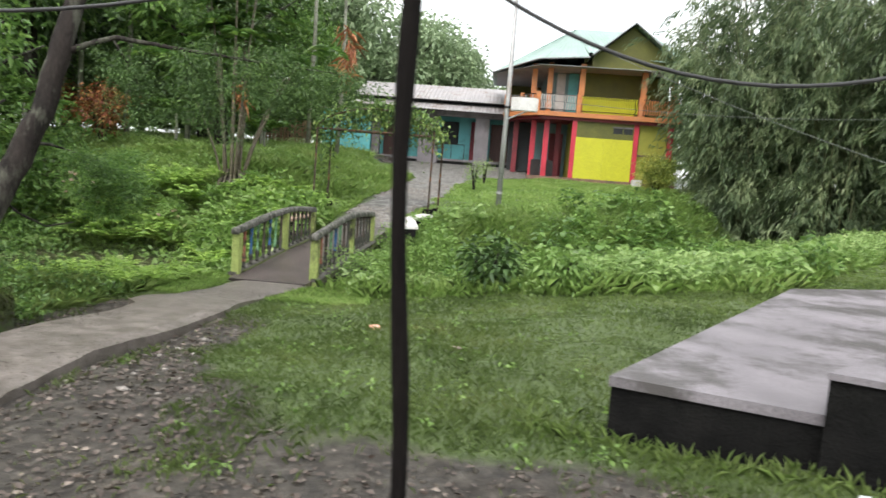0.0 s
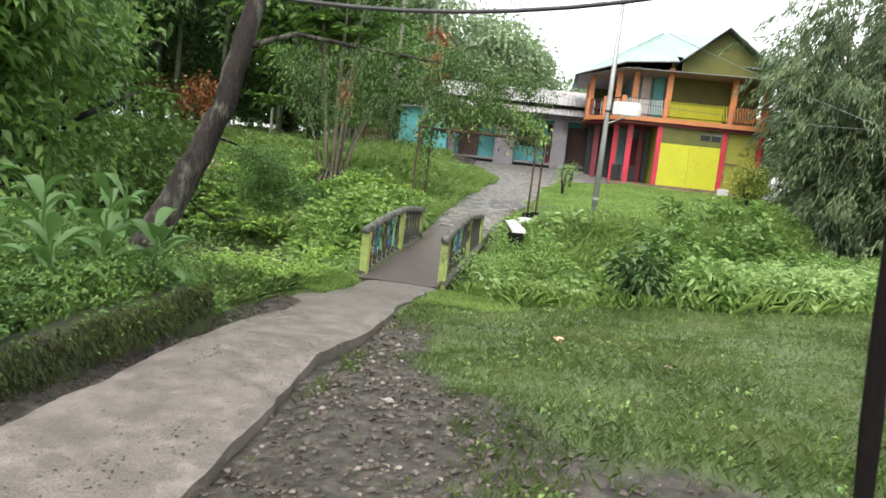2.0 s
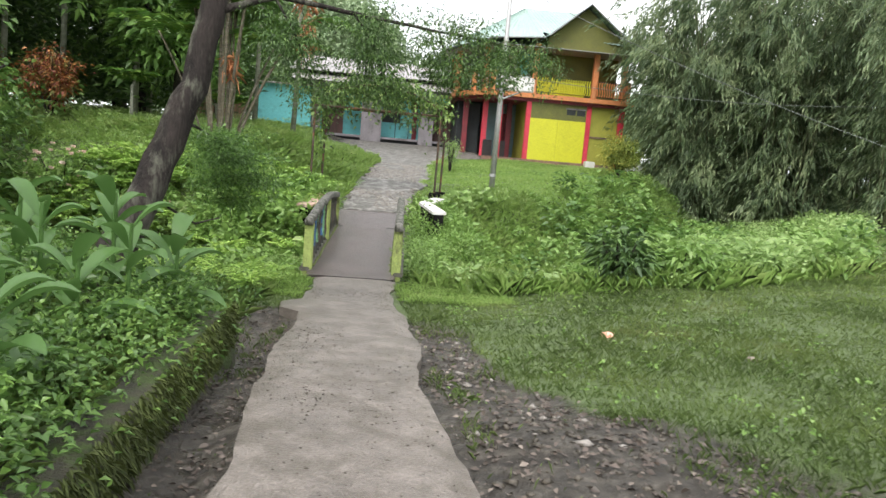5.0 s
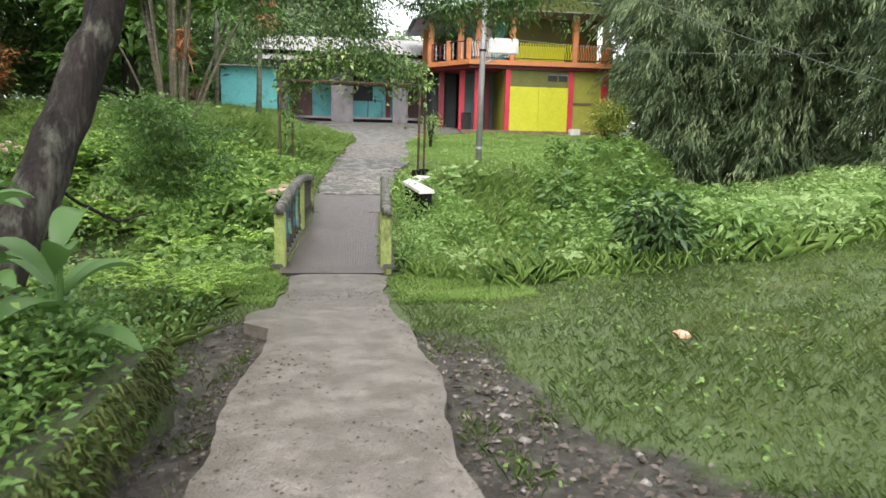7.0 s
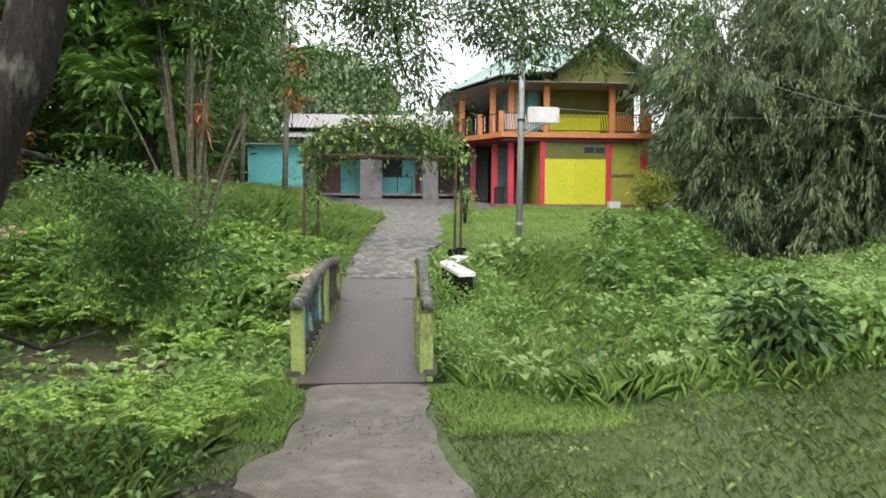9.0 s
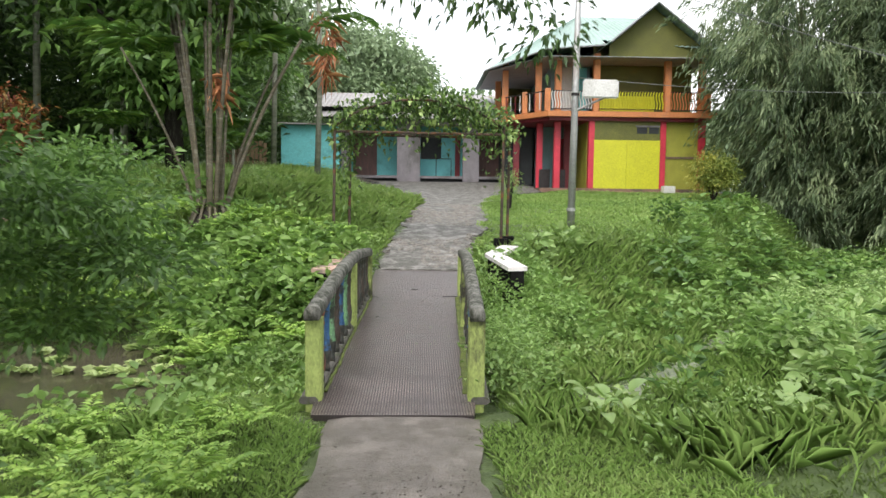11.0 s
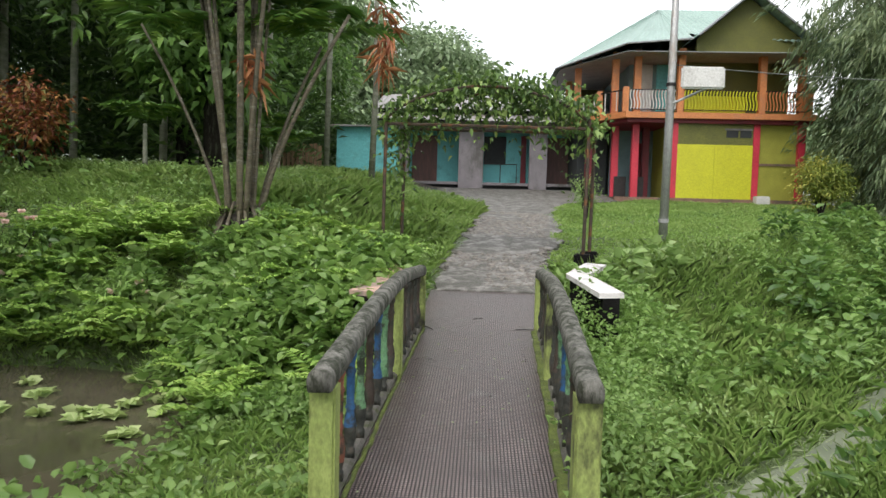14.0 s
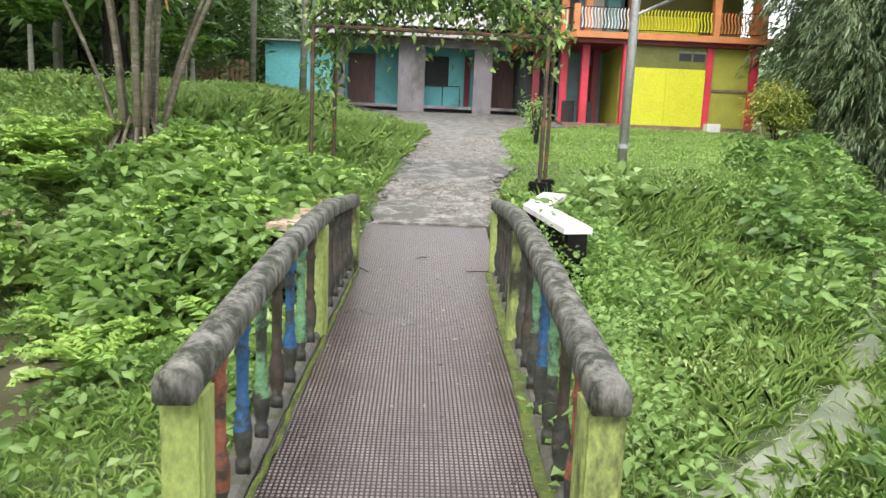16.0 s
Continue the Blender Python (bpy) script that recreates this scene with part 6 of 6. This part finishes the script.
# canna plants with big leaves by the path
def canna(x, y, h, label):
    g = float(height(x, y))
    t = thing("canna", (x, y, g), label, "canna", "canna plants")
    part("stalk", tube([(x, y, g - 0.05), (x + 0.02, y, g + h)], [0.018, 0.01], 7), CANNA_LEAF, t)
    for k in range(8):
        a, z = k * 2.4 + x * 9, g + h * (0.2 + 0.1 * k)
        d = Vector((math.cos(a), math.sin(a), 0.5 + 0.16 * k)).normalized()
        L, W = 0.40 + 0.07 * (k % 3), 0.135
        bm = bmesh.new()
        s = d.cross(Vector((0, 0, 1))).normalized()
        rows = []
        for i in range(9):
            u = i / 8
            c = Vector((x, y, z)) + d * (L * u) - Vector((0, 0, 0.5 * L * u * u))
            w = W * math.sin(math.pi * min(1, u * 0.96 + 0.02)) ** 0.75
            rows.append([bm.verts.new(c - s * w / 2 + Vector((0, 0, w * 0.25))), bm.verts.new(c), bm.verts.new(c + s * w / 2 + Vector((0, 0, w * 0.25)))])
        for p0, p1 in zip(rows, rows[1:]):
            bm.faces.new((p0[0], p0[1], p1[1], p1[0]))
            bm.faces.new((p0[1], p0[2], p1[2], p1[1]))
        part("leaf", bm, CANNA_LEAF, t, smooth=True)
for x, y, h in ((-4.62, 6.55, 0.7), (-4.72, 6.1, 0.6), (-4.85, 6.95, 0.85), (-4.5, 7.05, 0.6), (-5.05, 6.45, 0.8), (-5.35, 6.85, 0.85), (-4.8, 5.5, 0.5), (-5.2, 5.9, 0.65), (-5.7, 6.4, 0.8), (-4.6, 5.0, 0.5), (-5.0, 4.7, 0.6), (-5.6, 5.3, 0.7), (-6.0, 7.0, 0.85), (-4.75, 7.6, 0.7), (-5.0, 7.4, 0.9), (-5.5, 7.5, 0.8), (-4.7, 4.2, 0.6), (-5.3, 4.2, 0.7), (-5.9, 5.9, 0.8)):
    canna(x, y, h, "canna plant with big upright paddle leaves")
n = 90
u = RNG.uniform(0, 1, n)
fr = leaves("dead_frond", np.stack([-6.5 + 0.25 * np.sin(3 * u) + RNG.normal(0, 0.1, n), 30.0 + RNG.normal(0, 0.1, n), 6.9 - 2.0 * u], 1), unit(n, -1.3), RNG.uniform(0.4, 0.9, n), 0.07, DRY_PALM)
tagged(fr, "rust-brown dead palm frond hanging among the trees", "palm frond")


# ---- trees ----
def tree(name, x, y, h, r, material, label, n=220, per=24, size=0.3, trunk=0.25, low=0.3, g=None, group="", aspect=0.5):
    g = float(height(x, y)) if g is None else g
    t = thing(name, (x, y, g), label, "tree", group)
    rs2 = np.random.RandomState(int(abs(x * 13 + y * 7)) + 1)
    limbs = [([(x, y, g - 0.3), (x + 0.1 * rs2.normal(), y, g + h * 0.35), (x + 0.3 * rs2.normal(), y + 0.3 * rs2.normal(), g + h * 0.8)], [trunk, trunk * 0.75, trunk * 0.25])]
    for k in range(6):
        a, z0 = k * 1.05 + rs2.uniform(0, 0.5), g + h * rs2.uniform(0.3, 0.6)
        limbs.append(([(x, y, z0), (x + 0.45 * r * math.cos(a), y + 0.45 * r * math.sin(a), z0 + h * 0.12), (x + 0.8 * r * math.cos(a), y + 0.8 * r * math.sin(a), z0 + h * 0.2)], [trunk * 0.4, trunk * 0.25, trunk * 0.08]))
    tree_limbs(limbs, "trunk", BARK, t)
    sub = []
    for k in range(7):
        a = rs2.uniform(0, 6.28)
        q = rs2.uniform(0.0, 0.6)
        sub.append(blob_points(n // 7, (x + q * r * math.cos(a), y + q * r * math.sin(a), g + h * rs2.uniform(low + 0.2, 0.85)), (r * 0.55, r * 0.55, h * 0.2), rough=0.4))
    crown("crown", np.concatenate(sub), r * 0.10, per, size, material, t, aspect=aspect)
    return t
# grove to the left
for x, y, h, r, m in ((-11, 13.5, 6.5, 2.6, TREE_LEAF), (-14, 18, 8, 3.4, TREE_LEAF), (-9.5, 25.5, 8, 2.8, TREE_LEAF), (-16, 25, 10, 4, DARK_LEAF), (-12.5, 31, 11, 4, DARK_LEAF), (-19, 32, 13, 5, DARK_LEAF), (-14.5, 37, 13, 4.5, DARK_LEAF), (-12.5, 43, 12, 3.8, TREE_LEAF), (-22, 22, 12, 5, DARK_LEAF), (-9.2, 10.0, 5.0, 2.0, TREE_LEAF), (-26, 38, 15, 6, DARK_LEAF), (-18, 44, 15, 6, DARK_LEAF), (-23, 29, 14, 5, DARK_LEAF), (-30, 31, 16, 6, DARK_LEAF), (-21, 38, 14, 5, DARK_LEAF), (-34, 45, 17, 7, DARK_LEAF), (-26, 52, 17, 7, DARK_LEAF)):
    tree("tree", x, y, h, r, m, "dense dark green tree of the grove", n=290, per=34, size=0.19 if y < 20 else 0.30, group="grove trees", low=0.12)
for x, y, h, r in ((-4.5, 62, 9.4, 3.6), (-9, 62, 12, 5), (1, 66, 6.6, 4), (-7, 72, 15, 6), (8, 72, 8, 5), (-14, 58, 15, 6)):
    tree("tree", x, y, h, r, HAZED_LEAF, "distant green tree with haze-paled leaves behind the houses", n=330, per=26, size=0.5, group="distant trees", low=0.12)

# ---- bamboo thicket ----
def bamboo(cx, cy, r, h, n, label):
    g = -0.4
    t = thing("bamboo_clump", (cx, cy, g), label, "bamboo", "bamboo clumps")
    rs2 = np.random.RandomState(int(cx * 10 + cy))
    tips, ways = [], []
    for k in range(n):
        a, q = rs2.uniform(0, 6.28), rs2.uniform(0, 0.5) * r
        b, out = a + rs2.normal(0, 0.4), rs2.uniform(0.3, 1.2) * r
        hh = h * rs2.uniform(0.6, 1.05)
        x0, y0 = cx + q * math.cos(a), cy + q * math.sin(a)
        pts = []
        for u in np.linspace(0, 1, 9):
            pts.append((x0 + out * math.cos(b) * u ** 2.0, y0 + out * math.sin(b) * u ** 2.0, g - 0.1 + hh * (u - 0.3 * u ** 3 * out / r)))
        part("culm", tube(pts, [0.05 * (1 - 0.85 * u) for u in np.linspace(0, 1, 9)], 6), BAMBOO, t, smooth=True)
        for i in range(19):
            u = rs2.uniform(0.04, 1.0)
            j = min(7, int(u * 8))
            f = u * 8 - j
            p0, p1 = np.array(pts[j]), np.array(pts[j + 1])
            w = np.array([math.cos(b), math.sin(b), -0.25]) + rs2.normal(0, 0.6, 3) * np.array([1, 1, 0.4])
            tips.append(p0 + (p1 - p0) * f)
            ways.append(w)
    c, w = np.array(tips), np.array(ways)
    per = 42
    i = np.repeat(np.arange(len(c)), per)
    u = RNG.uniform(0.1, 1.0, len(i))
    reach = RNG.uniform(0.5, 1.3, len(c))[i]
    pos = c[i] + w[i] * (u * reach)[:, None] + RNG.normal(0, 0.08, (len(i), 3))
    pos[:, 2] -= 0.75 * reach * u * u
    way = w[i] * 0.6 + RNG.normal(0, 0.42, (len(i), 3))
    way[:, 2] -= 0.8
    L = 0.255 * RNG.uniform(0.6, 1.3, len(i))
    leaves("foliage", pos, way, L, L * 0.2, BAMBOO_LEAF, t, curl=0.25)
for x, y, r, h, n in ((9.6, 31.0, 2.6, 12, 40), (10.6, 33.2, 3.5, 14, 56), (12.3, 28.8, 3.4, 15, 62), (14.6, 25.2, 3.6, 15, 56), (16.5, 31, 4, 16, 26), (19, 26.5, 4.2, 16, 28), (21, 20.5, 4.0, 14, 26)):
    bamboo(x, y, r, h, n, "tall dense bamboo clump with drooping grey-green foliage")

# climber on the arch
u = RNG.uniform(0, 1, 2900)
zz = 2.5 + 0.52 * np.sin(np.pi * u) ** 0.7
base = np.stack([-4.95 + 3.2 * u + RNG.normal(0, 0.12, 2900), RNG.uniform(20.45, 21.45, 2900), zz + RNG.normal(0.05, 0.13, 2900) - np.abs(RNG.normal(0, 0.3, 2900)) * (RNG.uniform(size=2900) < 0.55)], 1)
u2 = RNG.uniform(0, 1, 240)
legs = np.stack([np.where(u2 < 0.72, -4.8, -1.7) + RNG.normal(0, 0.13, 240), RNG.uniform(20.5, 21.4, 240), 0.5 + 2.1 * u2 ** 0.4], 1)
base = np.concatenate([base, legs])
L = 0.10 * RNG.uniform(0.6, 1.4, len(base))
tagged(leaves("climber", base, unit(len(base), -0.35), L, L * 0.65, VINE_LEAF, curl=0.35), "leafy climbing vine draped over the arch", "climber", kind="stuff")

# ---- pond ----
wb = bmesh.new()
bmesh.ops.create_circle(wb, cap_ends=True, segments=48, radius=1, matrix=Matrix.Translation((-8.8, 16.4, -1.10)) @ Matrix.Diagonal((5.0, 3.4, 1, 1)))
tagged(part("pond_water", wb, WATER), "still brown pond water", "water", kind="structure")
wet = bmesh.new()
rows = []
for x in np.linspace(-2.45, 6.0, 60):
    yc = float(chan_y(x)) + 0.1 * math.sin(3 * x)
    row = []
    for dy in (-0.27, -0.13, 0.0, 0.13, 0.27):
        yy = yc + dy * (0.7 + 0.5 * float(vnoise(x, 3.0, 0.5)))
        row.append(wet.verts.new((x, yy, float(height(x, yc)) + 0.06)))
    rows.append(row)
for ra, rb in zip(rows, rows[1:]):
    for k in range(4):
        wet.faces.new((ra[k], rb[k], rb[k + 1], ra[k + 1]))
bmesh.ops.recalc_face_normals(wet, faces=wet.faces[:])
tagged(part("ditch_water", wet, STREAM), "shallow milky grey-green water running in the ditch", "water", kind="structure")
q = RNG.normal(size=(26, 2)) * np.array([1.0, 0.8]) + np.array([-7.5, 16.9])
i = np.repeat(np.arange(26), 12)
a = RNG.uniform(0, 6.28, len(i))
tagged(leaves("water_cabbage", np.column_stack([q[i], np.full(len(i), -1.085)]), np.stack([np.cos(a), np.sin(a), RNG.uniform(0.1, 0.5, len(i))], 1), 0.17, 0.12, LILY, curl=0.05), "floating pale green water cabbage", "water plant", kind="stuff")

# ---- litter ----
def crumple(name, x, y, r, material, label, flat=0.45):
    bm = bmesh.new()
    bmesh.ops.create_icosphere(bm, subdivisions=2, radius=r)
    for v in bm.verts:
        v.co *= 1 + 0.5 * (noise.noise(v.co * 18 + Vector((x, y, 0))))
        v.co.z *= flat
        v.co += Vector((x, y, float(height(x, y)) + r * flat * 0.8))
    tagged(part(name, bm, material), label, "litter")
crumple("wrapper", -1.15, 8.5, 0.06, WRAPPER, "crumpled orange wrapper in the grass")
crumple("wrapper", -0.3, 7.6, 0.04, DRY, "crumpled brown paper in the grass")
crumple("plastic_bottle", 1.75, 4.9, 0.08, PLASTIC_WHITE, "crushed clear plastic bottle in the grass")

# fallen leaves and twigs on the bridge deck
n = 130
q = np.column_stack([RNG.uniform(-4.1, -2.75, n), RNG.uniform(13.2, 17.8, n)])
edge = RNG.random(n) < 0.5
q[edge, 0] = np.where(RNG.random(edge.sum()) < 0.5, -4.12, -2.78) + RNG.normal(0, 0.05, edge.sum())
a = RNG.uniform(0, 2 * np.pi, n)
z = np.array([DECK(float(y)) for y in q[:, 1]]) + 0.006
L = RNG.uniform(0.012, 0.05, n)
tagged(leaves("deck_leaves", np.column_stack([q, z]), np.stack([np.cos(a), np.sin(a), RNG.uniform(0, 0.12, n)], 1), L, L * 0.4, REED, fold=0.2, curl=0.05), "pale fallen leaf scraps on the bridge deck", "leaf litter", kind="stuff")
for x, y, ang, length in ((-2.95, 15.6, 0.5, 0.12), (-3.05, 17.3, 0.1, 0.22), (-3.95, 17.2, 2.2, 0.16), (-3.5, 17.75, 0.4, 0.1)):
    ca, sa = math.cos(ang) * length, math.sin(ang) * length
    tagged(part("twig", sweep_box([(x, y, DECK(y) + 0.006), (x + 0.5 * ca, y + 0.4 * sa, DECK(y + 0.4 * sa) + 0.012), (x + ca, y + sa, DECK(y + sa) + 0.006)], 0.008, 0.008), BARK), "thin dark fallen twig on the bridge deck", "twig", group="twigs on the deck")
